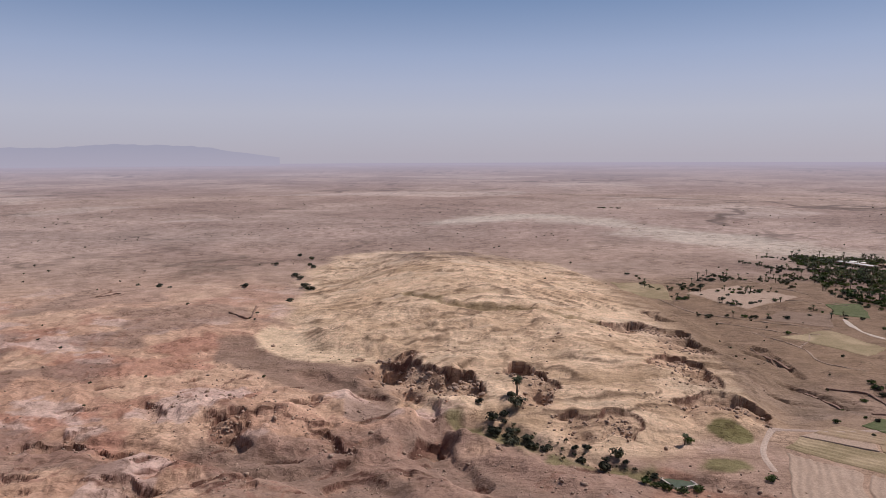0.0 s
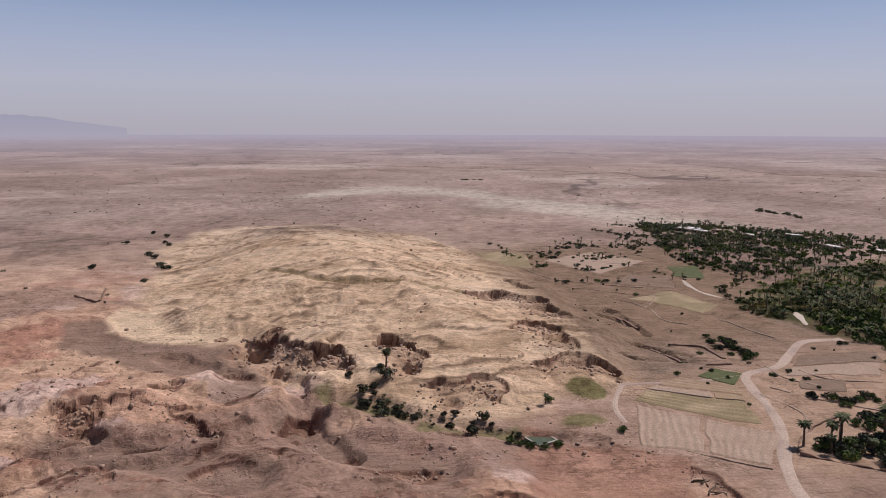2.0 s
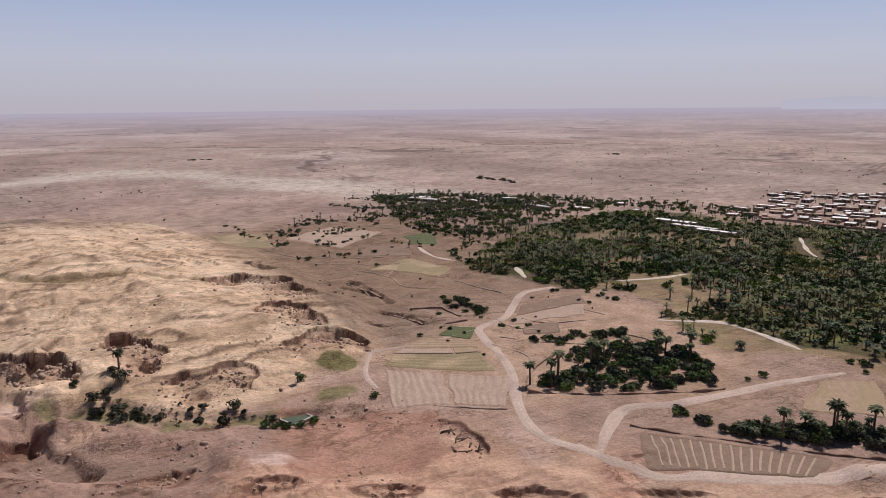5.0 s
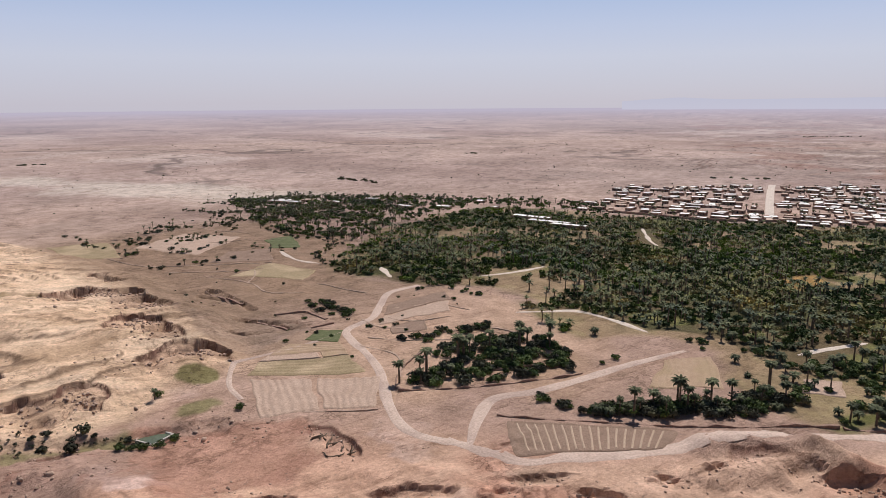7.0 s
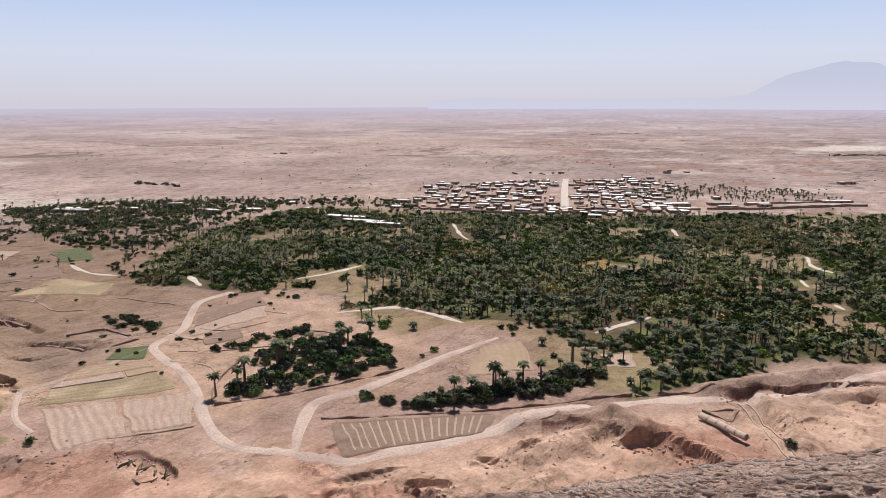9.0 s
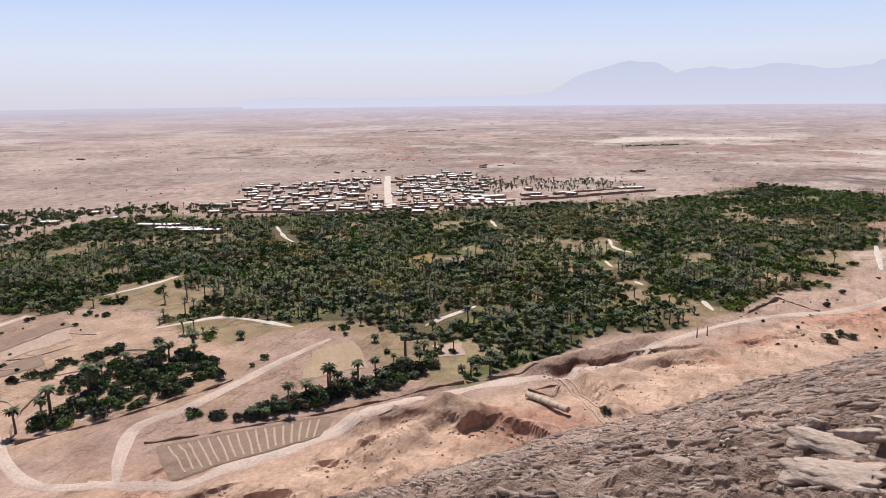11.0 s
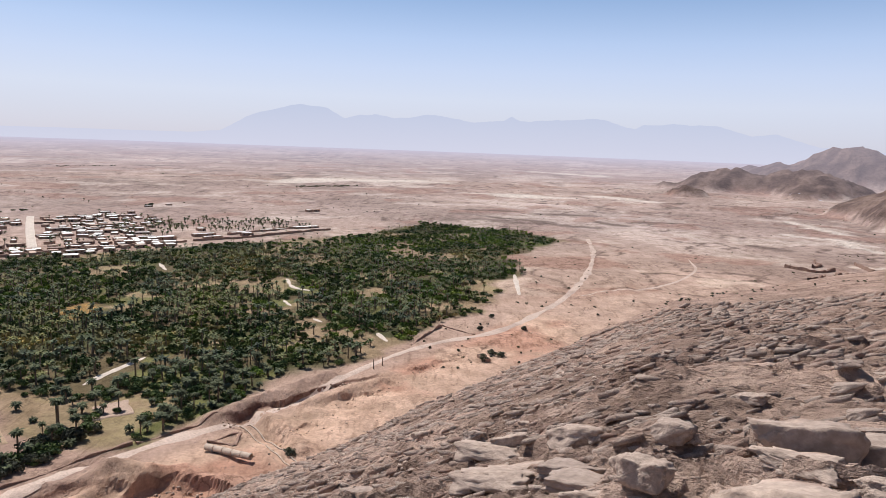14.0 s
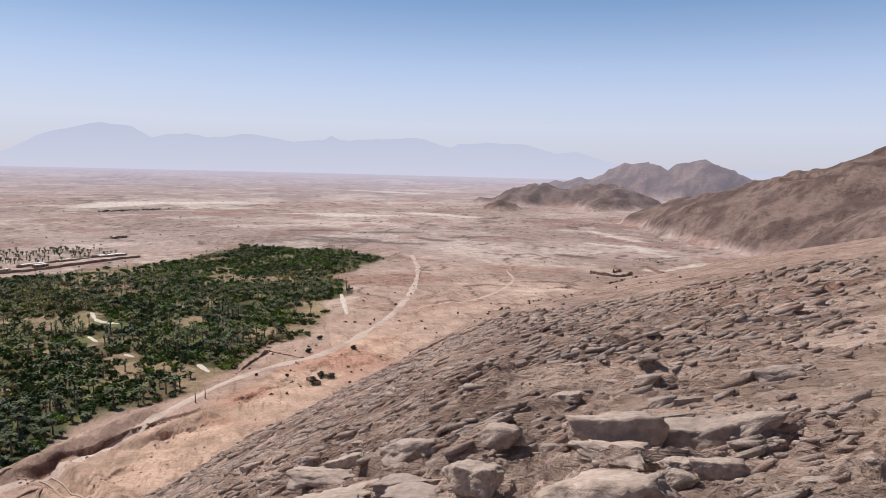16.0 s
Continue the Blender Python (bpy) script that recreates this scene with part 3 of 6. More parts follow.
def ground_colour(x, y, z):
    r = np.hypot(x, y)
    c = blend(shade((0.37, 0.263, 0.225), x), (0.475, 0.35, 0.298), smooth(-0.5, 0.5, fbm(x, y, 190, 5, 40)))
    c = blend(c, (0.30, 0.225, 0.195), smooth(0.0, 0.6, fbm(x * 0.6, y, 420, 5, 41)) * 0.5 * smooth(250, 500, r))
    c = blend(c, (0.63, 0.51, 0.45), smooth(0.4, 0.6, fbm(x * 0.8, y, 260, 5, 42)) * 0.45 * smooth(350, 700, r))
    c = blend(c, (0.17, 0.125, 0.11), smooth(0.05, 0.015, np.abs(fbm(x, y * 0.8, 520, 6, 43))) * 0.8 * smooth(480, 800, r) * smooth(-0.1, 0.3, fbm(x, y, 350, 3, 62)))
    c = blend(c, (0.20, 0.15, 0.125), smooth(0.07, 0.02, np.abs(fbm(x * 0.9, y, 130, 5, 63))) * 0.7 * smooth(300, 480, r) * smooth(0.0, 0.3, fbm(x, y, 150, 3, 64)))
    speck = fbm(x, y * 1.0, 46, 5, 101) * 0.17 * smooth(300, 450, r)
    c = c * (1 + speck)[..., None]
    # dark red-brown on the risers of the low steps
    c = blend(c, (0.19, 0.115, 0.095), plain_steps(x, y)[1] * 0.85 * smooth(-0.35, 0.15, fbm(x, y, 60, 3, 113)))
    # scarps as dark broken lines, pale patches on the plain south of the palms
    south = smooth(-60, 40, x - 1.6 * y - 330) * smooth(330, 430, r)
    broken = np.abs(fbm(x + 0.4 * y, y - 0.2 * x, 62, 5, 121))
    c = blend(c, (0.155, 0.105, 0.09), smooth(0.07, 0.02, broken) * south * 0.9 * smooth(-0.3, 0.0, fbm(x, y, 120, 3, 122)))
    c = blend(c, (0.63, 0.51, 0.44), smooth(0.42, 0.55, fbm(x, y, 48, 5, 123)) * south * 0.5)
    c = blend(c, (0.33, 0.19, 0.15), smooth(0.4, 0.55, fbm(x, y, 70, 5, 124)) * south * 0.6)
    # pale sand and wash beyond the mound, pale fans far out
    wash = line_gap([(10, 850), (116, 930), (180, 834), (240, 709), (319, 520)], x, y)
    c = blend(c, (0.66, 0.56, 0.48), smooth(60, 8, wash + 25 * fbm(x, y, 60, 3, 44)) * 0.8)
    for line, width in (([(1333, 74), (1430, -30), (1440, -200)], 70), ([(1119, -258), (1065, -377)], 35), ([(1126, -484), (1017, -499)], 40), ([(2073, -649), (1919, -776)], 60), ([(640, -470), (560, -500)], 9), ([(452, -392), (440, -425)], 6), ([(690, -537), (626, -531)], 12), ([(573, -481), (524, -482)], 10), ([(457, -430), (472, -476)], 8), ([(760, -560), (700, -545)], 12)):
        c = blend(c, (0.70, 0.60, 0.52), smooth(width, width * 0.3, line_gap(line, x, y) + width * 0.5 * fbm(x, y, width, 4, 68)) * 0.85)
    for line in ([(796, -159), (753, -201), (725, -246)], [(804, -257), (791, -319)], [(710, -234), (671, -277)], [(843, -182), (833, -237)], [(717, -337), (720, -389)], [(558, -380), (531, -391)], [(727, -304), (686, -316)]):
        c = blend(c, (0.15, 0.105, 0.09), smooth(12, 4, line_gap(line, x, y) + 7 * fbm(x, y, 22, 3, 131)) * 0.85)
    # red hills
    bad = smooth(80, -10, x - 0.12 * y) * smooth(520, 260, y)
    bad = np.maximum(bad, smooth(185, 145, r) * smooth(150, 100, x + 0.5 * (y - 80)))
    warm = blend(shade((0.53, 0.345, 0.27), x), (0.62, 0.435, 0.34), smooth(-0.4, 0.4, fbm(x, y, 30, 4, 45)))
    warm = blend(warm, (0.42, 0.22, 0.175), smooth(0.3, 0.5, fbm(x, y * 1.4, 38, 5, 46)) * 0.7)
    warm = blend(warm, (0.62, 0.48, 0.46), smooth(0.42, 0.56, fbm(x, y * 1.3, 26, 5, 47)) * 0.75)
    warm = blend(warm, (0.30, 0.205, 0.18), smooth(0.05, 0.25, fbm(x, y, 55, 4, 48)) * 0.75)
    warm = blend(warm, (0.33, 0.18, 0.145), smooth(0.05, 0.01, np.abs(fbm(x, y * 1.2, 24, 4, 144))) * 0.6)
    for line in WASHES:
        warm = blend(warm, (0.29, 0.205, 0.175), smooth(11, 4, line_gap(line, x, y) + 4 * fbm(x, y, 16, 3, 69)) * 0.85)
    c = blend(c, warm, bad)
    # the mound: cream crust, olive bands
    edge = inside(MOUND, x, y)
    cream = blend(shade((0.63, 0.465, 0.345), x), (0.74, 0.57, 0.44), smooth(-0.4, 0.5, fbm(x, y * 1.6, 24, 5, 49)))
    cream = blend(cream, (0.40, 0.285, 0.195), smooth(0.32, 0.6, fbm(x * 0.3, y * 1.5, 20, 5, 50)) * 0.6)
    c = blend(c, cream, smooth(-6, 8, edge + 5 * fbm(x, y, 20, 3, 51)) * smooth(150, 120, x))
    # darker brown along the rills and on the ledge risers
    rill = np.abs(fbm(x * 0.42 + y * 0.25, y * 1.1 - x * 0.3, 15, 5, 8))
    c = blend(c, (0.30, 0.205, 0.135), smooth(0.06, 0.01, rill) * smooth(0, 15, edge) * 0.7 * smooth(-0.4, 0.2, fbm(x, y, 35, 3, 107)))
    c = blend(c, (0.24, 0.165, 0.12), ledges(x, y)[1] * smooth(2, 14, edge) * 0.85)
    c = blend(c, (0.66, 0.525, 0.42), smooth(0.55, 0.75, fbm(x * 0.5, y, 17, 4, 132)) * smooth(2, 14, edge) * 0.7)
    c = blend(c, (0.30, 0.225, 0.135), smooth(4.5, 1.5, line_gap([(-20, 357), (4, 323), (22, 315), (37, 311), (54, 302), (67, 296)], x, y) + 2 * fbm(x, y, 9, 3, 133)) * 0.75)
    c = blend(c, (0.27, 0.19, 0.16), smooth(-2, 2, inside(BROWN_WASH, x, y) + 3 * fbm(x, y, 14, 3, 134)) * 0.85)
    flats = inside(FLATS, x, y)
    c = blend(c, (0.74, 0.585, 0.45), smooth(-3, 1, flats + 2 * fbm(x, y, 12, 3, 73)) * 0.95)
    grey = inside([(107, 345), (122, 330), (126, 264), (134, 215), (124, 190), (102, 196), (99, 213), (99, 238), (105, 264), (107, 299)], x, y)
    c = blend(c, (0.30, 0.23, 0.195), smooth(-2, 2, grey + 4 * fbm(x, y, 22, 3, 52)) * 0.8)
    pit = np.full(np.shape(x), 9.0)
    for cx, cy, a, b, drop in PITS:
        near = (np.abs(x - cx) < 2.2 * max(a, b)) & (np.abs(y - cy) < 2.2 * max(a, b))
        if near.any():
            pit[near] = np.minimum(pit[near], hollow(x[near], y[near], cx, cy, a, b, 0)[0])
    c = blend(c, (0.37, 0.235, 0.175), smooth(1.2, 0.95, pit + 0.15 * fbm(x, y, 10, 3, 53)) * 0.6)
    # red clay of the back walls, with the wall's shade put into the colour
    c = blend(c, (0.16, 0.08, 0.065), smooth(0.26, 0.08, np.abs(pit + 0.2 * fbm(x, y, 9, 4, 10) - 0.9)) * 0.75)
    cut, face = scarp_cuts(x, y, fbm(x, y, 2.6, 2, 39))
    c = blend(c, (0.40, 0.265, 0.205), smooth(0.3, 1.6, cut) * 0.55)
    # exposed red earth on scarp faces, painted darker to deepen their shade
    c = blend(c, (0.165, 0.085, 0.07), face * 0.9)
    c = blend(c, (0.16, 0.155, 0.065), smooth(1, 0.8, ellipse(x, y, 82, 190, 7.5, 5.5) + 0.2 * fbm(x, y, 5, 3, 54)) * 0.9)
    c = blend(c, (0.19, 0.19, 0.085), smooth(1, 0.6, ellipse(x, y, 73, 172, 8, 5) + 0.3 * fbm(x, y, 5, 3, 54)) * 0.8)
    c = blend(c, (0.17, 0.175, 0.075), smooth(4, 1, line_gap(GULLIES[0][0][2:6], x, y) + 3.5 * fbm(x, y, 8, 3, 55)) * 0.7)
    # oasis soil, its darkest greens painting in the shade beneath the trees
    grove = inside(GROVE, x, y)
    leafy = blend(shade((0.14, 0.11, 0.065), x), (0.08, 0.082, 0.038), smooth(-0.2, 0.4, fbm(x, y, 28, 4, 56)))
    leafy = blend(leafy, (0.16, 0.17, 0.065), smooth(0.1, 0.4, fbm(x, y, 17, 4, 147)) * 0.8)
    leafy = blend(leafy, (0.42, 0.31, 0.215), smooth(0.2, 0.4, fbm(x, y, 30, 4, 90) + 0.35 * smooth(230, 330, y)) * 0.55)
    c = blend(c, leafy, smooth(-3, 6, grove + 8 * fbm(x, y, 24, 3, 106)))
    c = blend(c, (0.42, 0.255, 0.09), smooth(-2, 4, inside([(319, 118), (348, 106), (322, 96), (297, 107)], x, y) + 4 * fbm(x, y, 14, 3, 74)) * 0.7)
    # bare terraces between the mound and the palms
    plots = smooth(85, 112, x) * smooth(250, 235, x) * smooth(92, 112, y) * smooth(470, 420, y) * smooth(3, -3, grove)
    c = blend(c, (0.47, 0.335, 0.26), plots * smooth(0.7, -0.2, fbm(x, y, 50, 4, 58)) * smooth(260, 180, y) * 0.8)
    c = blend(c, (0.32, 0.225, 0.165), plots * smooth(190, 260, y) * 0.85)
    c = blend(c, (0.37, 0.26, 0.19), plots * smooth(0.3, 0.5, fbm(x, y, 34, 4, 75)) * 0.5)
    # diggings by the track
    dig = smooth(60, 18, line_gap(TRACK[2:14], x, y)) * smooth(8, -4, inside(GROVE, x, y)) * smooth(-6, 6, TRACK_SIDE(x, y))
    pink = blend(shade((0.57, 0.405, 0.325), x), (0.46, 0.255, 0.195), smooth(0.0, 0.5, fbm(x, y, 30, 4, 59)) * 0.8)
    pink = blend(pink, (0.40, 0.29, 0.23), smooth(0.2, 0.6, fbm(x, y, 14, 4, 76)) * 0.7)
    c = blend(c, pink, dig * 0.9)
    c = blend(c, (0.44, 0.265, 0.21), smooth(-2, 3, inside(RED_FLAT, x, y) + 4 * fbm(x, y, 12, 3, 60)) * 0.85)
    c = blend(c, (0.33, 0.185, 0.145), smooth(-3, 0, inside(RED_FLAT, x, y) + 4 * fbm(x, y, 12, 3, 60)) * smooth(6, 1, inside(RED_FLAT, x, y) + 4 * fbm(x, y, 8, 3, 135)) * 0.6)
    # far rocky hills
    hill = smooth(2.5, 11, z - 38 * smooth(1300, 5400, r) + 3 * fbm(x, y, 40, 4, 149)) * smooth(430, 540, r)
    rocky = blend(shade((0.125, 0.085, 0.075), x), (0.22, 0.155, 0.132), smooth(-0.3, 0.3, fbm(x, y, 26, 5, 61)))
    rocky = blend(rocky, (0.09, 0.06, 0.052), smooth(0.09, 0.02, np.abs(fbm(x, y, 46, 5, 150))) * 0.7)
    # whole ground: warmer near the camera, slightly cooler farther out
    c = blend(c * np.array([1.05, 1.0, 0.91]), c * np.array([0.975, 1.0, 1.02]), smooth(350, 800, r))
    c = c * (1 - 0.17 * smooth(80, 110, x) * smooth(420, 300, x) * smooth(180, 230, y) * smooth(620, 480, y))[..., None]
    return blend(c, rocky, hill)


def polar(az0, az1, step, radii):
    return fan(np.arange(az0, az1 + step * 0.5, step), radii)


def fan(turns, radii):
    az = np.radians(turns)
    rr, aa = np.meshgrid(radii, az, indexing="ij")
    return rr * np.sin(aa), rr * np.cos(aa)


def steps(r0, r1, ratio):
    return r0 * ratio ** np.arange(int(math.log(r1 / r0) / math.log(ratio)))


radii = np.concatenate([steps(70, 120, 1.012), steps(120, 500, 1.0045), steps(500, 1500, 1.0105), [1500.0]])
TURNS = np.concatenate([np.arange(-36, 52, 0.145), np.arange(52, 158.1, 0.25)])
gx, gy = fan(TURNS, radii)
gz = plain_height(gx, gy)
in_pit = np.zeros(gx.shape, bool)
for cx, cy, a, b, drop in PITS:
    in_pit |= hollow(gx, gy, cx, cy, a, b, 0)[0] < 1.35
in_pit |= scarp_cuts(gx, gy, fbm(gx, gy, 2.6, 2, 39))[1] > 0.4
bare = gz > slope_height(gx, gy) - 5
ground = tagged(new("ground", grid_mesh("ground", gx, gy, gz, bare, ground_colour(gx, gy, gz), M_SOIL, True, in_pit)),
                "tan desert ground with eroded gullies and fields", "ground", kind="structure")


def height(x, y):
    """The height of the ground sheet (or of the mountain side, where that is higher) at places on it."""
    shape = np.shape(x)
    x, y = np.atleast_1d(np.asarray(x, float)).ravel(), np.atleast_1d(np.asarray(y, float)).ravel()
    r, az = np.hypot(x, y), np.degrees(np.arctan2(x, y))
    i = np.clip(np.searchsorted(radii, r) - 1, 0, len(radii) - 2)
    j = np.clip(np.searchsorted(TURNS, az) - 1, 0, len(TURNS) - 2)
    u, v = (r - radii[i]) / (radii[i + 1] - radii[i]), (az - TURNS[j]) / (TURNS[j + 1] - TURNS[j])
    z = (gz[i, j] * (1 - u) + gz[i + 1, j] * u) * (1 - v) + (gz[i, j + 1] * (1 - u) + gz[i + 1, j + 1] * u) * v
    off = (r > 1495) | (r < 71) | (az < TURNS[0]) | (az > TURNS[-1])
    if off.any():
        z[off] = plain_height(x[off], y[off])
    return np.maximum(z, slope_height(x, y) - 0.5).reshape(shape)


bx, by = polar(158, 324, 2.0, np.concatenate([steps(70, 1500, 1.12), [1500.0]]))
bz = plain_height(bx, by)
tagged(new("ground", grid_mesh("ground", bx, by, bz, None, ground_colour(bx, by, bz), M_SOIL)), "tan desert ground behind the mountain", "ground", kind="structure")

sx, sy = polar(56, 158, 0.17, np.concatenate([[0.0, 0.8], steps(2, 14, 1.05), steps(14, 130, 1.0062), steps(130, 800, 1.0095)]))
sz = slope_height(sx, sy) + rock_detail(sx, sy) - 0.5


def above_plain(x, y, z, by):
    """Which places of the mountain side stand higher than the plain, by some metres."""
    free = np.ones(np.shape(z), bool)
    low = z < 24
    free[low] = z[low] > plain_height(x[low], y[low]) + by
    return free


def rock_colour(x, y):
    c = blend(shade((0.33, 0.245, 0.205), x), (0.45, 0.345, 0.29), smooth(-0.4, 0.4, fbm(x, y, 18, 5, 70)))
    c = blend(c, (0.31, 0.205, 0.165), smooth(0.15, 0.6, fbm(x, y, 45, 4, 71)) * 0.8)
    c = blend(c, (0.53, 0.42, 0.36), smooth(0.25, 0.55, fbm(x, y, 7, 4, 72)) * 0.6)
    c = blend(c, (0.54, 0.435, 0.375), smooth(60, 25, np.hypot(x, y)) * 0.55)
    return blend(c, (0.38, 0.28, 0.235), smooth(110, 240, np.hypot(x, y)) * 0.6) * np.array([1.08, 1.0, 0.94])


hillside = tagged(new("hillside", grid_mesh("hillside", sx, sy, sz, above_plain(sx, sy, sz, -1.5), rock_colour(sx, sy), M_ROCK, False)),
                  "grey-brown rocky mountain side with broken ledges", "hillside", kind="structure")
mx, my = polar(158, 414, 2.0, np.concatenate([[0.0, 0.8], steps(2, 900, 1.06)]))
mz = slope_height(mx, my) + rock_detail(mx, my) - 0.5
tagged(new("hillside", grid_mesh("hillside", mx, my, mz, above_plain(mx, my, mz, -1.5), rock_colour(mx, my), M_ROCK)),
       "upper rocky mountain side", "hillside", kind="structure")


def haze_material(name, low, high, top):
    """A far backdrop that glows with painted distance haze, graded from low to top."""
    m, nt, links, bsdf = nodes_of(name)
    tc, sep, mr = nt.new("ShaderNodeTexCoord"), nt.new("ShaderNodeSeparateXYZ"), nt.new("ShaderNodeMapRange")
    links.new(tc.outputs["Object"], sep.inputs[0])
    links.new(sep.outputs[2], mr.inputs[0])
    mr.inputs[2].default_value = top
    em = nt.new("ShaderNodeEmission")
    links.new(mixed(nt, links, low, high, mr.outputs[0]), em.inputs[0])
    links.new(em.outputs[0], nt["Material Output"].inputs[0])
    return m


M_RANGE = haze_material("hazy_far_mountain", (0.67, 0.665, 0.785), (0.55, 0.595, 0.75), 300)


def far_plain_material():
    """Lit far desert with haze painted over it: an emission that grows with the metres."""
    m = soil_material("far_hazed_plain")
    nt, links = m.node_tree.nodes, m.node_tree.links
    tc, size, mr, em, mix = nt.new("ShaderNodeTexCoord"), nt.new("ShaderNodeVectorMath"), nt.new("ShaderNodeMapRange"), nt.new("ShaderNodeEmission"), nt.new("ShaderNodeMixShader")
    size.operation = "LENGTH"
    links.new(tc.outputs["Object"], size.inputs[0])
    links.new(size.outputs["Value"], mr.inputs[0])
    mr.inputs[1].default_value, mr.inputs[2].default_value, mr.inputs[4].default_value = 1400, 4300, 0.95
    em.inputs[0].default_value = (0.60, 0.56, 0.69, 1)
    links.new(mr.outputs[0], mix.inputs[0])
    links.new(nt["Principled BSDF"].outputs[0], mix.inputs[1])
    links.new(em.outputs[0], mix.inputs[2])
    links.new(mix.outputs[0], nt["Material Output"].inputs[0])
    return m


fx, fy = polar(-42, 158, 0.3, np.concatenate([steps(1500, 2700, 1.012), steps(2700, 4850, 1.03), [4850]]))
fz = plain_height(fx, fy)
tagged(new("backdrop", grid_mesh("backdrop", fx, fy, fz, None, ground_colour(fx, fy, fz), far_plain_material())), "pale far plain with haze painted in by distance", "distance", kind="structure")
RANGE_A = [(-42, 0.6), (-32, 0.72), (-29, 0.8), (-25, 1.02), (-22, 0.95), (-19, 0.82), (-16, 0.4), (-13, 0.0)]
RANGE_B = ([(58, 0.0), (62, 0.27), (66, 0.1), (80, 0.2)] + [(82.29, 0.42), (84.12, 1.52), (86.83, 2.4), (88.41, 2.7), (90.44, 2.38), (91.8, 1.71), (92.91, 2.06), (94.24, 2.14), (95.8, 1.86), (96.89, 1.98), (98.4, 2.31), (100.12, 2.08), (102.24, 1.84), (104.5, 2.02), (105.16, 2.38), (105.91, 2.0), (108.26, 2.16), (112.01, 2.37), (113.47, 2.06), (114.92, 1.6), (115.57, 2.01), (117.57, 2.15)]
           + [(117.19, 2.25), (120.85, 2.01), (123.36, 1.4), (124.91, 1.61), (128.04, 0.7)] + [(134, 0.35), (137, 0.5), (145, 0.3), (158, 0.1)])


M_RANGE_WEST = haze_material("hazy_west_mountain", (0.61, 0.585, 0.705), (0.515, 0.525, 0.66), 150)


def mountain_range(profile, seed, material=M_RANGE):
    az = np.arange(profile[0][0], profile[-1][0], 0.12)
    el = np.interp(az, [p[0] for p in profile], [p[1] for p in profile])
    el = np.maximum(el + 0.1 * fbm(az * 1.0, az * 0 + seed, 1.2, 4) * smooth(0, 0.8, el), 0)
    base = 0.0
    top = EYE - base + 4500 * np.tan(np.radians(el))
    rows = []
    for r, k in ((4200, 0.0), (4300, 0.45), (4400, 0.8), (4500, 1.0), (4600, 0.6), (4700, 0.0)):
        z = top * k * (1 + (0.12 * fbm(az * 3, az * 0 + r, 2.0, 3) if 0 < k < 1 else 0))
        rows.append((r * np.sin(np.radians(az)), r * np.cos(np.radians(az)), z + base - 2))
    x, y, z = (np.stack([q[i] for q in rows]) for i in range(3))
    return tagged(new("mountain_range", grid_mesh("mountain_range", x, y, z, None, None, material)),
                  "pale blue mountain range fading into haze", "mountains", kind="structure")


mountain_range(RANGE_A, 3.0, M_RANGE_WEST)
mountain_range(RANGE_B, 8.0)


# ---- tracks ----
def resampled(line, gap):
    out = []
    pts = [Vector(p) for p in line]
    pts = [pts[0] * 2 - pts[1]] + pts + [pts[-1] * 2 - pts[-2]]
    for a, b, c, d in zip(pts, pts[1:], pts[2:], pts[3:]):
        n = max(2, int((c - b).length / gap))
        for i in range(n):
            t = i / n
            out.append(0.5 * ((2 * b) + (c - a) * t + (2 * a - 5 * b + 4 * c - d) * t * t + (3 * b - a - 3 * c + d) * t ** 3))
    return np.array([(p.x, p.y) for p in out + [pts[-2]]])


def ribbon(name, line, width, material, label, lift=0.12, rut=0.06, category="track", ragged=0.18, taper=0.0):
    p = resampled(line, 1.6)
    t = np.gradient(p, axis=0)
    t /= np.linalg.norm(t, axis=1)[:, None]
    side = np.stack([t[:, 1], -t[:, 0]], -1)
    across = np.linspace(-0.5, 0.5, 9)
    w = width * (1 + ragged * fbm(p[:, 0], p[:, 1], 9, 3, 80))[:, None] * across[None]
    k = np.linspace(0, 1, len(p))[:, None]
    w = w * (1 - taper * (1 - np.clip(np.minimum(k, 1 - k) * 5, 0, 1) ** 0.6))
    x, y = p[:, :1] + side[:, :1] * w, p[:, 1:] + side[:, 1:] * w
    dip = np.array([-0.25, 0.0, -rut, 0.02, 0.05, 0.02, -rut, 0.0, -0.25])
    z = np.maximum(height(x, y), height(p[:, 0], p[:, 1])[:, None] - 0.1) + lift + dip[None]
    return tagged(new(name, grid_mesh(name, x, y, z, None, None, material)), label, category, kind="structure")


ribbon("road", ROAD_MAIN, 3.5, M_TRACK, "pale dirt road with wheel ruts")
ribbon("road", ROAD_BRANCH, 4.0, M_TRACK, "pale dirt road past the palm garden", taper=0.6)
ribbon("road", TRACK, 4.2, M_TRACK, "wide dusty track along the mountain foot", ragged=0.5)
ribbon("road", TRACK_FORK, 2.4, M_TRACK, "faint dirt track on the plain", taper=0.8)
ribbon("path", LANE_FIELDS, 1.9, M_TRACK, "narrow dirt path beside the fields", category="path")
for lane in LANES:
    ribbon("path", lane, 2.8, M_LANE, "pale sandy lane between the palms", category="path", ragged=0.5, taper=0.85)


# ---- plants ----
def tube(points, radii_, sides):
    """A tapered tube through points: verts and tris."""
    v, t = [], []
    for (x, y, z), r in zip(points, radii_):
        for k in range(sides):
            a = 2 * math.pi * k / sides
            v.append((x + r * math.cos(a), y + r * math.sin(a), z))
    for i in range(len(points) - 1):
        for k in range(sides):
            a, b = i * sides + k, i * sides + (k + 1) % sides
            t += [(a, b, b + sides), (a, b + sides, a + sides)]
    return np.array(v), np.array(t)


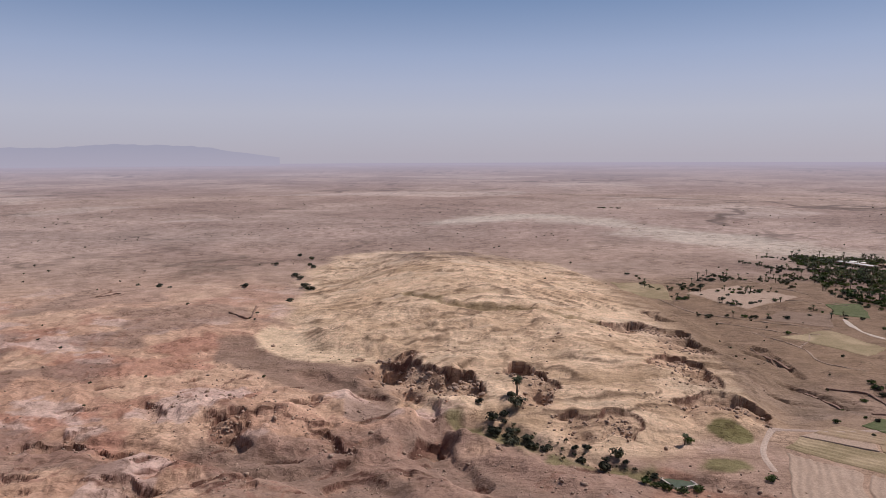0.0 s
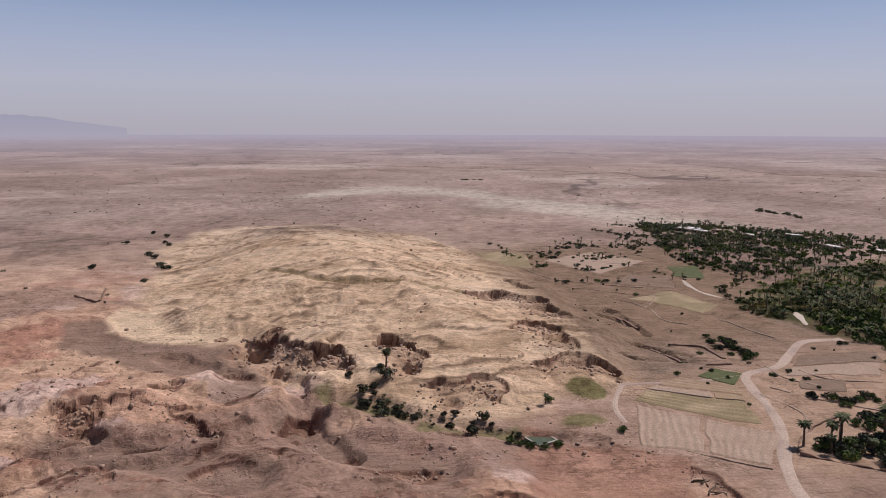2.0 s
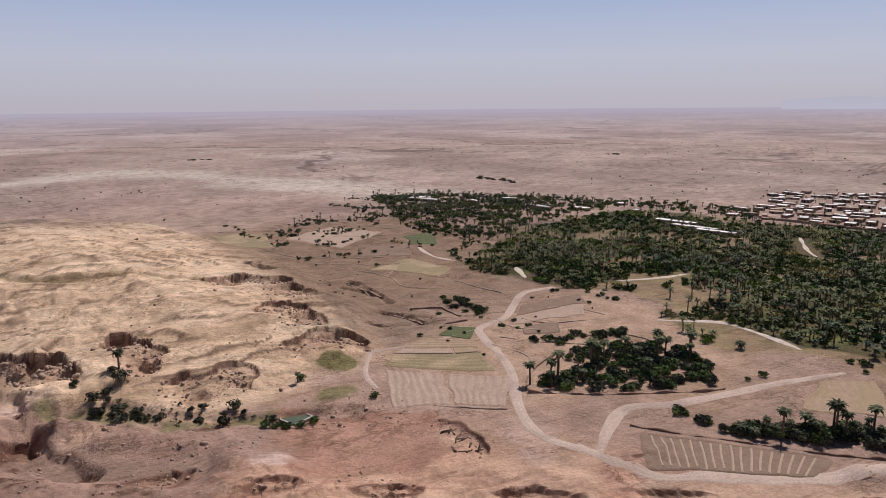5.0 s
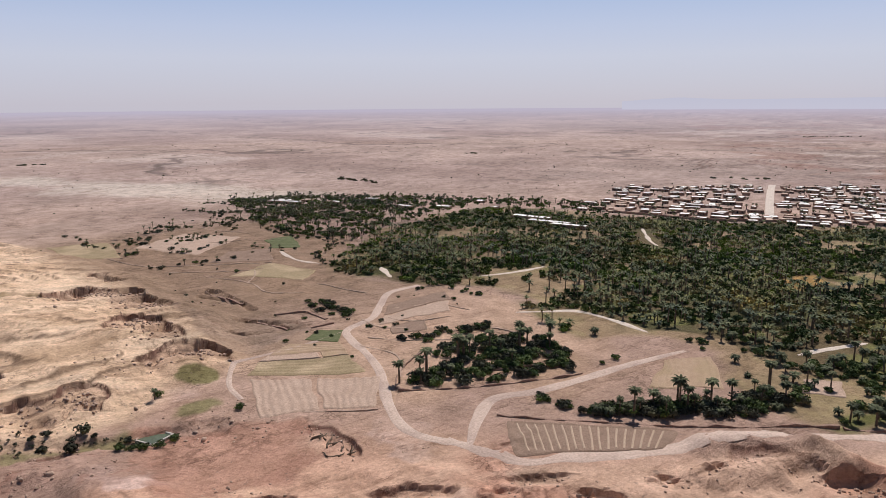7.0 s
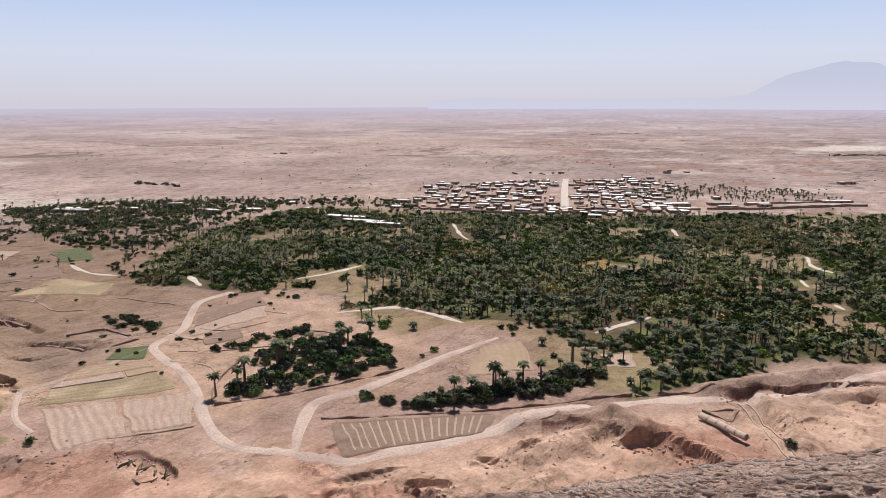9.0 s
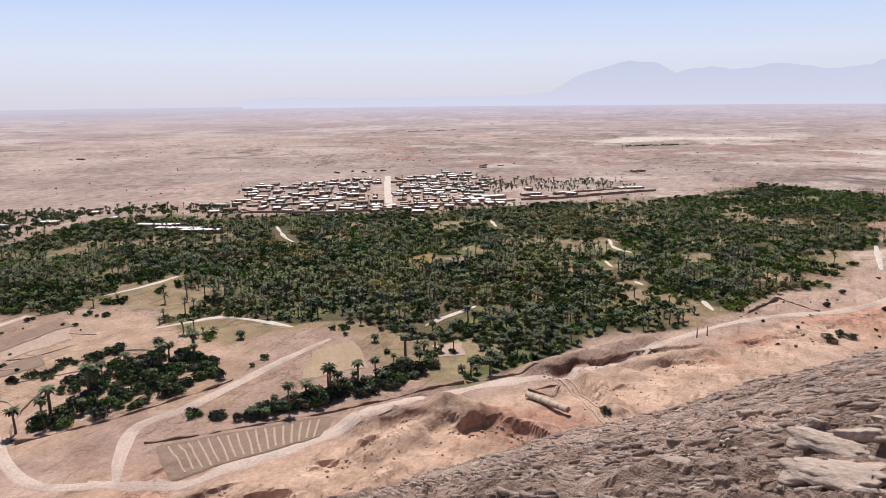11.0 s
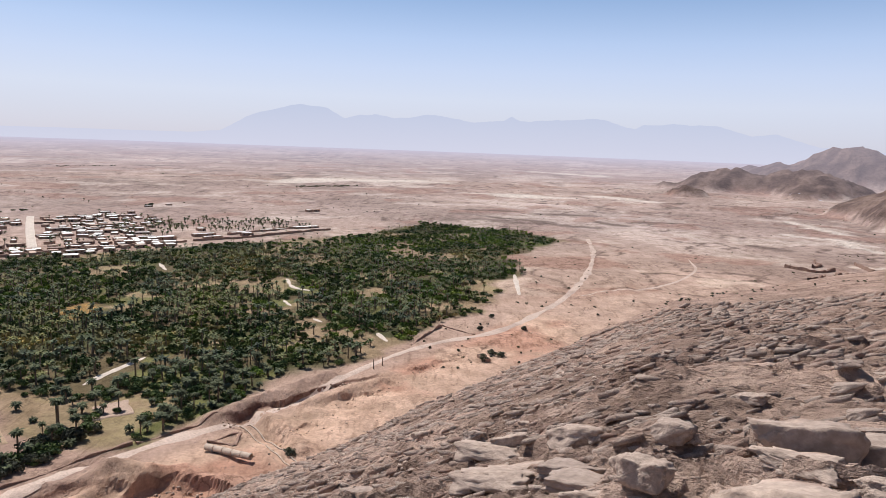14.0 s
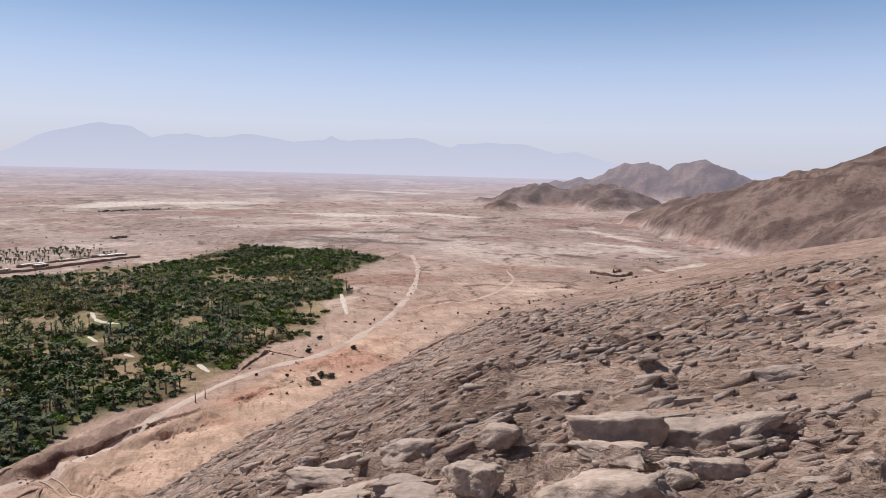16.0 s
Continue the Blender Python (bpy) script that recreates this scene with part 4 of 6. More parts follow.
def palm_template(rnd, tall, fronds, segments, dry=4):
    lean, way = rnd.uniform(0.0, 0.12) * tall, rnd.uniform(0, 6.28)
    n = 5 if segments > 3 else 3
    pts = [(lean * (i / (n - 1)) ** 2 * math.cos(way), lean * (i / (n - 1)) ** 2 * math.sin(way), tall * i / (n - 1) - 0.3 * (i == 0)) for i in range(n)]
    tv, tt = tube(pts, [0.34 - 0.14 * i / (n - 1) for i in range(n)], 7 if segments > 3 else 4)
    top = pts[-1]
    v, t, m = [], [], []
    for f in range(fronds + dry):
        old = f >= fronds
        a = f * 2.4 + rnd.uniform(-0.3, 0.3)
        rise = rnd.uniform(-1.1, -0.7) if old else math.radians(75) * (1 - (f + 0.5) / fronds) ** 0.8 - 0.25
        length = rnd.uniform(1.0, 1.5) if old else rnd.uniform(1.8, 2.5)
        wide = 0.3 if segments > 3 else 0.4
        x, z, ang, base = 0.1, 0.0, rise, len(v)
        for s in range(segments + 1):
            k = s / segments
            w = wide * math.sin(math.pi * min(1, 0.18 + 0.82 * k)) ** 0.7 + 0.03
            ca, sa = math.cos(a), math.sin(a)
            for side, drop in ((-1, 0.55), (0, 0.0), (1, 0.55)):
                v.append((top[0] + x * ca - side * w * sa, top[1] + x * sa + side * w * ca, top[2] + z - drop * w))
            x, z, ang = x + length / segments * math.cos(ang), z + length / segments * math.sin(ang), ang - 1.25 / segments * (1.1 + k)
        for s in range(segments):
            b = base + s * 3
            for q in (0, 1):
                t += [(b + q, b + q + 1, b + q + 4), (b + q, b + q + 4, b + q + 3)]
                m += [2 if old else 1] * 2
    cv, ct, cm = np.array(v), np.array(t), np.array(m)
    return (tv, tt), (cv, ct, cm)


def bush_template(rnd, wide, tall, clumps, leaves, trunk=0.6, leaf=0.3):
    """Limbs and a crown of leaf clumps with gaps."""
    v, t = [], []
    tv, tt = tube([(0, 0, -0.2), (0.05, 0.02, trunk * 0.5), (0.1, -0.05, trunk + 0.3 * tall)], [0.14, 0.11, 0.05], 5)
    for c in range(clumps):
        a, d = rnd.uniform(0, 6.28), math.sqrt(rnd.random()) * wide * 0.36
        cz = trunk + tall * rnd.uniform(0.25, 0.72) * (1 - 0.35 * d / wide)
        size = rnd.uniform(0.22, 0.36) * wide
        for _ in range(leaves):
            d3 = np.array([rnd.gauss(0, 1), rnd.gauss(0, 1), rnd.gauss(0, 0.8)])
            d3 /= np.linalg.norm(d3) + 1e-6
            p = np.array([d * math.cos(a), d * math.sin(a), cz]) + d3 * size * rnd.uniform(0.55, 1.0) * np.array([1, 1, tall / wide * 0.75])
            u = np.cross(d3, [rnd.gauss(0, 1), rnd.gauss(0, 1), rnd.gauss(0, 1)])
            u = u / (np.linalg.norm(u) + 1e-6) * leaf * rnd.uniform(0.7, 1.4)
            w = np.cross(d3, u) * rnd.uniform(0.6, 0.9)
            b = len(v)
            v += [p - u - w * 0.4, p + u - w * 0.6, p + w]
            t.append((b, b + 1, b + 2))
    return (tv, tt), (np.array(v), np.array(t))


def joined(trunk, crown, crown_index):
    """One template (verts, tris, material numbers) from a trunk and a crown."""
    tv, tt = trunk
    cv, ct = crown[0], crown[1]
    cm = crown[2] if len(crown) > 2 else np.full(len(ct), crown_index)
    return np.concatenate([tv, cv]), np.concatenate([tt, ct + len(tv)]), np.concatenate([np.zeros(len(tt), int), cm])


RND = random.Random(5)
PALM_KINDS = [palm_template(RND, tall, 34, 4, 9) for tall in (1.0, 1.7, 2.4, 3.3, 4.8, 6.0, 7.2)]
FAR_PALMS = [joined(*palm_template(RND, tall, 11, 2, 3), 1) for tall in (1.2, 1.8, 2.4, 3.0, 3.7, 4.5, 5.4, 6.8)]
BUSH_KINDS = [bush_template(RND, RND.uniform(4.0, 6.2), RND.uniform(2.4, 3.8), 11, 26, 0.0, 0.42) for _ in range(5)]
FAR_BUSHES = [joined(*bush_template(RND, RND.uniform(4.0, 6.6), RND.uniform(2.2, 3.8), 6, 9, 0.0, 0.85), 1) for _ in range(7)]
SHRUB_KINDS = [bush_template(RND, RND.uniform(1.6, 2.6), RND.uniform(1.2, 2.0), 5, 18, 0.1, 0.22) for _ in range(4)]

plain = lambda tv, tt, name, mat: tri_mesh(name, tv, tt, np.zeros(len(tt)), [mat])
palms, bushes, bright_bushes, shrubs, tamarisks = [], [], [], [], []
for (tv, tt), (cv, ct, cm) in PALM_KINDS:
    trunk_mesh = plain(tv, tt, "trunk", M_TRUNK)
    crown_mesh = tri_mesh("crown", cv, ct, cm - 1, [M_FRONDS, M_DRY])
    palms.append((trunk_mesh, crown_mesh))
for kinds, store, mat in ((BUSH_KINDS, bushes, M_LEAVES), (BUSH_KINDS, bright_bushes, M_BRIGHT), (SHRUB_KINDS, shrubs, M_GREY_LEAVES), (BUSH_KINDS[:3], tamarisks, M_GREY_LEAVES)):
    for (tv, tt), (cv, ct) in kinds:
        store.append((plain(tv, tt, "trunk", M_TRUNK), plain(cv, ct, "crown", mat)))


def plant(store, name, label, category, group, x, y, size=1.0):
    trunk_mesh, crown_mesh = RND.choice(store)
    root = tagged(new(name), label, category, group)
    root.matrix_world = Matrix.Translation((x, y, float(height(x, y)))) @ Matrix.Rotation(RND.uniform(0, 6.28), 4, "Z") @ Matrix.Diagonal((size, size, size * RND.uniform(0.9, 1.12), 1))
    part("trunk", trunk_mesh, root)
    part("crown", crown_mesh, root)
    return root


def palm(x, y, size=1.0, group="palms of the oasis", label="date palm with grey-green drooping fronds"):
    return plant(palms, "palm_tree", label, "palm tree", group, x, y, size)


def bush(x, y, size=1.0, group="fruit trees of the oasis", label="low leafy green fruit tree"):
    return plant(bushes, "fruit_tree", label, "tree", group, x, y, size)


def shrub(x, y, size=1.0, group="desert shrubs", label="small dry grey-green desert shrub"):
    return plant(shrubs, "shrub", label, "shrub", group, x, y, size)


def tamarisk(x, y, size=1.0, group="feathery trees", label="feathery grey-green tamarisk tree"):
    return plant(tamarisks, "tamarisk_tree", label, "tree", group, x, y, size)


CLEARINGS = [(245, 180, 9), (330, 100, 13), (352, 88, 10), (430, 120, 8), (225, 110, 7), (400, -60, 8), (300, 300, 12), (250, 350, 14), (205, 75, 6), (198, 55, 6)]


def grove_spots(gap):
    xs, ys = np.meshgrid(np.arange(150, 720, gap), np.arange(-230, 560, gap))
    x, y = xs.ravel() + RNG.uniform(-0.48, 0.48, xs.size) * gap, ys.ravel() + RNG.uniform(-0.48, 0.48, xs.size) * gap
    ok = inside(GROVE, x, y) + 9 * fbm(x, y, 24, 3, 106) > 1.5
    x, y = x[ok], y[ok]
    ok = line_gap(TRACK, x, y) > 7
    for lane in LANES:
        ok &= line_gap([(p[0] * 0.985, p[1] * 0.985) for p in lane], x, y) > 5.5
    for line in (ROAD_MAIN, ROAD_BRANCH, TRACK):
        ok &= line_gap(line, x, y) > 5
    for cx, cy, rad in CLEARINGS:
        ok &= np.hypot(x - cx, y - cy) > rad
    thin = fbm(x, y, 30, 4, 90)
    north = smooth(240, 400, y) * 0.4 + smooth(22, 0, inside(GROVE, x, y) + 10 * fbm(x, y, 16, 3, 145)) * (0.3 + 0.4 * smooth(420, 560, np.hypot(x, y)))
    ok &= RNG.random(len(x)) > np.clip(0.1 + 0.6 * smooth(0.25, 0.6, thin) + north, 0, 0.93)
    ok &= inside(VILLAGE, x, y) < 0
    return x[ok], y[ok]


px_, py_ = grove_spots(3.1)
order = np.argsort(np.hypot(px_, py_))
px_, py_ = px_[order], py_[order]
lush = smooth(-0.3, 0.4, fbm(px_, py_, 60, 3, 91))
kind_palm = RNG.random(len(px_)) < 0.56 - 0.3 * lush
bright = fbm(px_, py_, 38, 4, 146) + RNG.normal(0, 0.25, len(px_))
far_places_palm, far_green, far_bright, far_dry = [], [], [], []
pz_ = height(px_, py_)
near_count = 0
for x, y, z, is_palm, gleam in zip(px_, py_, pz_, kind_palm, bright):
    shrink = 1.0 - 0.35 * float(smooth(300, 560, math.hypot(x, y)))
    size = float(RNG.uniform(0.6, 1.0)) * shrink if is_palm else float(RNG.uniform(0.45, 0.9))
    if near_count < 230:
        near_count += 1
        if is_palm:
            palm(x, y, size)
        else:
            plant(bright_bushes if gleam > 0.25 else bushes, "fruit_tree", "leafy bright green fruit tree" if gleam > 0.25 else "low leafy green fruit tree", "tree", "fruit trees of the oasis", x, y, size)
    elif is_palm:
        far_places_palm.append((RNG.integers(len(FAR_PALMS)), x, y, z, RNG.uniform(0, 6.28), size))
    else:
        (far_bright if gleam > 0.3 else far_dry if gleam < -0.6 else far_green).append((RNG.integers(len(FAR_BUSHES)), x, y, z, RNG.uniform(0, 6.28), size))
tagged(new("palm_grove", merged("palm_grove", FAR_PALMS, far_places_palm, [M_TRUNK, M_FRONDS, M_DRY])), "dense grove of grey-green date palms", "palm grove", kind="stuff")
for store, mat, what in ((far_green, M_LEAVES, "dense dark green fruit trees under the palms"), (far_bright, M_BRIGHT, "bright green fruit trees under the palms"), (far_dry, M_OLIVE_LEAVES, "dull olive trees and dry thickets under the palms")):
    tagged(new("orchard", merged("orchard", FAR_BUSHES, store, [M_TRUNK, mat])), what, "orchard", kind="stuff")

# the walled garden by the road
TALL = palms[4:]
for x, y, s in ((123, 147, 1.05), (130, 146, 1.0), (133, 146, 1.1), (134.5, 148, 0.9), (146, 146, 1.1), (148, 147.5, 1.15), (150, 147, 1.05), (151.5, 149, 1.1),
                (153, 147.5, 1.0), (127, 142, 0.8), (137, 140, 0.75), (157, 133, 0.7), (161, 146, 0.9), (163, 143, 0.8), (176, 133, 0.8), (168, 139, 1.0), (171, 142, 1.1), (174, 141, 1.05), (180, 136, 1.1), (182, 138, 1.0)):
    plant(TALL, "palm_tree", "tall date palm with a bare trunk", "palm tree", "palms of the walled garden", x, y, s)
for i in range(230):
    while True:
        x, y = RND.uniform(119, 187), RND.uniform(114, 163)
        if float(inside(GARDEN, np.array(x), np.array(y))) > 2 and (x > 146 or y < 146):
            break
    (bush if RND.random() < 0.5 else tamarisk)(x, y, RND.uniform(0.45, 0.95), "trees of the walled garden")
# the row of trees above the ploughed field
for i in range(125):
    t = RND.random()
    x, y = 143 + 42 * t + RND.uniform(-2, 6) * (0.4 + t), 96 - 36 * t + RND.uniform(-3, 5) * (0.4 + t)
    r = RND.random()
    (palm if r < 0.35 else bush if r < 0.6 else tamarisk)(x, y, RND.uniform(0.55, 1.05), "trees beside the ploughed field")


# ---- village ----
def house_mesh(w, d, h):
    bm = bmesh.new()
    for x0, x1, y0, y1 in ((-w / 2, w / 2, -d / 2, -d / 2 + 0.4), (-w / 2, w / 2, d / 2 - 0.4, d / 2), (-w / 2, -w / 2 + 0.4, -d / 2 + 0.4, d / 2 - 0.4), (w / 2 - 0.4, w / 2, -d / 2 + 0.4, d / 2 - 0.4)):
        box_into(bm, x0, x1, y0, y1, -1.0, h + 0.22)
    return bm_mesh("wall", bm, M_ADOBE)


def house_kind(w, d, h, top):
    bm = bmesh.new()
    box_into(bm, -w / 2 + 0.38, w / 2 - 0.38, -d / 2 + 0.38, d / 2 - 0.38, h - 0.25, h + 0.12)
    roof = bm_mesh("roof", bm, top)
    bm = bmesh.new()
    box_into(bm, -0.55, 0.55, -0.06, 0.06, 0, 2.0)
    door = bm_mesh("door", bm, M_DARK)
    bm = bmesh.new()
    box_into(bm, -0.5, 0.5, -0.06, 0.06, 0, 0.9)
    window = bm_mesh("window", bm, M_DARK)
    return w, d, h, house_mesh(w, d, h), roof, door, window


M_FLAT = plain_material("earth_roof", (0.42, 0.31, 0.25), (0.54, 0.42, 0.345), 4.0, 0.95, 0.2, random_gain=0.2)
HOUSES = []
for s in ((7.5, 5.5, 2.5), (9, 5, 2.6), (6, 6, 2.4), (11, 5.5, 2.7), (8, 7, 2.6), (22, 6.5, 2.7)):
    HOUSES.append((house_kind(*s, M_ROOF), house_kind(*s, M_FLAT)))


def house(x, y, turn, kind=None, label="flat-roofed adobe house with a pale roof", group="village houses"):
    pale = RND.random() < 0.8 or kind is not None
    w, d, h, walls, roof, door, window = HOUSES[RND.randrange(5) if kind is None else kind][0 if pale else 1]
    label = label if pale else "flat-roofed adobe house with an earth roof"
    root = tagged(new("house"), label, "house", group)
    root.matrix_world = Matrix.Translation((x, y, float(height(x, y)))) @ Matrix.Rotation(turn, 4, "Z") @ Matrix.Diagonal((RND.uniform(0.6, 1.4), RND.uniform(0.7, 1.25), RND.uniform(0.5, 0.95), 1))
    part("wall", walls, root)
    part("roof", roof, root, "whitewashed flat roof" if pale else "")
    for side, back in ((-1, 0), (1, 1)):
        o = part("door", door, root)
        o.location = (w * RND.uniform(-0.2, 0.2), side * d / 2, 0)
        for u in (-0.33, 0.33):
            o = part("window", window, root)
            o.location = (w * u, side * d / 2, 1.2)
    return root


STREET = [(505, 192), (523, 199), (600, 229), (675, 257), (690, 262)]
ALONG = math.atan2(58, 152)
ca, sa = math.cos(ALONG), math.sin(ALONG)
for i in range(-23, 25):
    for j in range(-13, 19):
        u, v = i * 10.3 + RND.uniform(-2, 2), j * 10.8 + RND.uniform(-2, 2)
        x, y = 560 + u * ca - v * sa, 235 + u * sa + v * ca
        spot = np.array(x), np.array(y)
        if float(inside(VILLAGE, *spot)) + 22 * float(fbm(*spot, 45, 3, 125)) > 4 and float(line_gap(STREET, *spot)) > 8 and RND.random() < 0.7 + 0.3 * float(fbm(*spot, 60, 2, 92)):
            house(x, y, ALONG + RND.uniform(-0.3, 0.3) + math.pi / 2 * RND.choice((1, 1, 2)))
ribbon("street", STREET, 7.0, M_LANE, "broad white village street", category="street", ragged=0.05)
for x, y in [(307, 511), (321, 497), (327, 465), (350, 408), (393, 352), (414, 386), (380, 293), (356, 456), (372, 387), (440, 305)]:
    house(x, y, RND.uniform(-0.3, 0.3) + 1.9, None, group="houses at the edge of the palms")
for x, y, turn, k in ((376, 305, 1.75, 5), (371, 284, 1.75, 5), (366, 264, 1.8, 5), (300, 500, 2.0, 5), (552, 118, 2.1, 5), (575, 92, 2.1, 5), (600, 66, 2.2, 5),
                      (618, 40, 2.2, 5), (638, 14, 2.1, 5), (585, 60, 2.1, 3), (566, 84, 2.1, 3), (530, 132, 2.0, 5), (640, 150, 2.0, 3), (700, 178, 2.1, 3), (610, 100, 2.1, 4)):
    house(x, y, turn, k, "long low adobe building with a pale roof", "long buildings by the village")
for x, y in [(795, 184), (728, 185), (727, 209), (818, 168), (787, 14), (791, 6)]:
    house(x, y, 2.0, None, "small adobe house on the open plain", "outlying houses")


# ---- walls, banks and fields ----
def wall_line(name, line, tall, thick, material, label, category="wall", crumble=0.9):
    """A standing wall along a line, with an uneven top."""
    p = resampled(line, 0.7)
    t = np.gradient(p, axis=0)
    t /= np.linalg.norm(t, axis=1)[:, None]
    side = np.stack([t[:, 1], -t[:, 0]], -1) * thick / 2
    low = height(p[:, 0], p[:, 1]) - 0.4
    top = low + 0.4 + tall * np.maximum(1 - crumble * (0.15 + 1.1 * fbm(p[:, 0], p[:, 1], 5, 4, 93)), 0.12)
    side = side * (1 + crumble * 0.8 * fbm(p[:, 0], p[:, 1], 2.2, 2, 97))[:, None]
    a, b = p - side, p + side
    rows = [np.column_stack([a, low]), np.column_stack([p - side * 0.85, top - 0.05]), np.column_stack([p, top]), np.column_stack([p + side * 0.85, top - 0.05]), np.column_stack([b, low])]
    g = np.stack(rows)
    me = grid_mesh(name, g[..., 0], g[..., 1], g[..., 2], None, None, material)
    me.polygons.foreach_set("use_smooth", np.zeros(len(me.polygons), bool))
    return tagged(new(name, me), label, category, kind="structure")


M_PIPE = plain_material("sandy_concrete", (0.47, 0.37, 0.295), (0.56, 0.45, 0.365), 1.2, 0.9, 0.4)
M_BUND = plain_material("dry_earth_bund", (0.36, 0.26, 0.2), (0.46, 0.34, 0.265), 1.5, 0.95, 0.5)
M_BANK = plain_material("red_earth_bank", (0.24, 0.15, 0.115), (0.36, 0.24, 0.185), 2.5, 0.95, 0.5)
wall_line("garden_wall", [(118.5, 142.5), (126, 136.5), (133, 131), (143, 125), (153, 120), (160, 116), (166.5, 113.5)], 0.8, 0.5, M_BANK, "crumbling adobe wall along the garden")
wall_line("garden_wall", [(141, 141), (148, 135), (154, 131), (160, 128), (166, 122)], 0.7, 0.5, M_BANK, "crumbling adobe wall inside the garden")
wall_line("garden_wall", [(119, 144), (126, 151.5), (135, 157), (145, 161.5)], 0.5, 0.5, M_BANK, "low earth wall behind the palms")
wall_line("field_wall", [(127, 112.5), (134, 103), (140, 95), (147, 86), (154, 77), (160, 71), (168, 63), (176, 56), (183, 48)], 0.55, 0.7, M_BANK, "dark red earth bank above the ploughed field")
wall_line("earth_bank", [(183, 47), (192, 35.5), (200, 27)], 0.5, 0.6, M_BANK, "low earth bank at the palms' edge")
wall_line("yard_wall", [(268, -36), (282, -44.5), (295, -53)], 1.0, 0.5, M_BANK, "brown adobe wall of a yard")
wall_line("yard_wall", [(295.5, -53.5), (288, -59), (281, -65)], 1.0, 0.5, M_BANK, "brown adobe wall of a yard")
wall_line("village_wall", [(444, 287), (449, 250), (454, 215), (475, 182), (498, 150), (514, 135), (528, 120), (541, 99)], 1.8, 1.0, M_ADOBE, "long red-brown adobe wall before the village", crumble=0.25)
wall_line("village_wall", [(545, 95), (572, 52), (602, 16), (622, -8)], 1.8, 1.0, M_ADOBE, "long red-brown adobe wall", crumble=0.25)
wall_line("village_wall", [(585, 75), (612, 48), (645, 5)], 1.8, 1.0, M_ADOBE, "long red-brown adobe wall", crumble=0.25)
for line in ([(-109, 347), (-97, 338)], [(-96, 338), (-99, 365)], [(-199, 391), (-188, 399)], [(-200, 397), (-197, 407)]):
    wall_line("ruin_wall", line, 1.0, 0.8, M_BANK, "ruined dark earth wall on the plain")
for line in ([(449, -332), (429, -342), (436, -362)], [(461, -400), (440, -392), (423, -383)], [(406, -338), (415, -352), (423, -370)], [(395, -310), (402, -322), (410, -334)], [(470, -372), (455, -366), (446, -352)]):
    wall_line("ruin_wall", line, 2.2, 1.6, M_BANK, "ruined red-brown earth walls at the mountain foot", crumble=0.6)
for line in ([(130, 283), (131, 270), (133, 258)], [(130, 276), (130, 258)], [(121, 232), (124, 223)], [(125, 222), (128, 212)], [(132, 232), (143, 227)], [(143, 226), (143, 213)], [(133, 208), (142, 207)]):
    if line:
        wall_line("earth_scarp", line, 0.6, 1.0, M_BANK, "small broken scarp of dark earth", "scarp", 0.5)

M_OCHRE = plain_material("stubble", (0.38, 0.265, 0.175), (0.45, 0.325, 0.225), 3.0, 0.95, 0.4, c3=(0.39, 0.285, 0.18))
M_CROP = plain_material("green_crop", (0.09, 0.105, 0.045), (0.15, 0.16, 0.075), 2.0, 0.9, 0.4)
M_FALLOW = plain_material("pink_fallow_soil", (0.42, 0.30, 0.23), (0.49, 0.36, 0.28), 5.0, 0.95, 0.3)
M_BROWN = plain_material("brown_tilled_soil", (0.23, 0.155, 0.115), (0.31, 0.215, 0.16), 4.0, 0.95, 0.4)
M_OLIVE = plain_material("olive_stubble", (0.29, 0.225, 0.13), (0.36, 0.275, 0.17), 5.0, 0.95, 0.3, c3=(0.45, 0.34, 0.22))
M_RIDGE = plain_material("pale_dry_ridge", (0.43, 0.32, 0.235), (0.51, 0.385, 0.29), 1.5, 0.95, 0.3)


def field(quad, material, label, ridges=0, swell=0.0, along=True, bund=0.22):
    """A plot over four corners, with a low bund round it."""
    n, m = 40, 40
    u, v = np.meshgrid(np.linspace(0, 1, n), np.linspace(0, 1, m), indexing="ij")
    q = [np.array(p, float) for p in quad]
    g = ((1 - u) * (1 - v))[..., None] * q[0] + (u * (1 - v))[..., None] * q[1] + (u * v)[..., None] * q[2] + ((1 - u) * v)[..., None] * q[3]
    wob = np.stack([fbm(g[..., 0], g[..., 1], 12, 3, 94), fbm(g[..., 0], g[..., 1], 12, 3, 95)], -1) * 1.3
    g = g + wob
    rim = np.minimum(np.minimum(u, 1 - u), np.minimum(v, 1 - v))
    z = height(g[..., 0], g[..., 1]) + 0.16 + bund * smooth(0.05, 0.02, rim) - 0.5 * smooth(0.015, 0.0, rim)
    if ridges and swell:
        z = z + swell * np.sin((v if along else u) * ridges * 2 * math.pi)
    ob = tagged(new("field", grid_mesh("field", g[..., 0], g[..., 1], z, None, None, material)), label, "field", kind="structure")
    return ob, q


field([(117, 198), (131, 187.5), (128.5, 180.5), (107, 193)], M_OCHRE, "yellow stubble field with low bunds", 4, 0.07)
field([(106.5, 192.5), (120, 184.7), (118, 180), (101, 190)], M_FALLOW, "pale dry strip between the stubble fields")
field([(120.5, 184.4), (128, 180), (126, 174.8), (118.5, 179.5)], M_OCHRE, "yellow stubble strip")
field([(100.5, 189.5), (125.5, 174.5), (121.5, 160), (93, 182)], M_OLIVE, "olive stubble field", 5, 0.08)
field([(123, 199), (133, 204), (139, 197), (131, 188.5)], M_CROP, "small bright green crop plot")
field([(92, 179), (107, 167), (95, 148), (82, 155)], M_FALLOW, "pale pink fallow field with furrows", 7, 0.13, False)
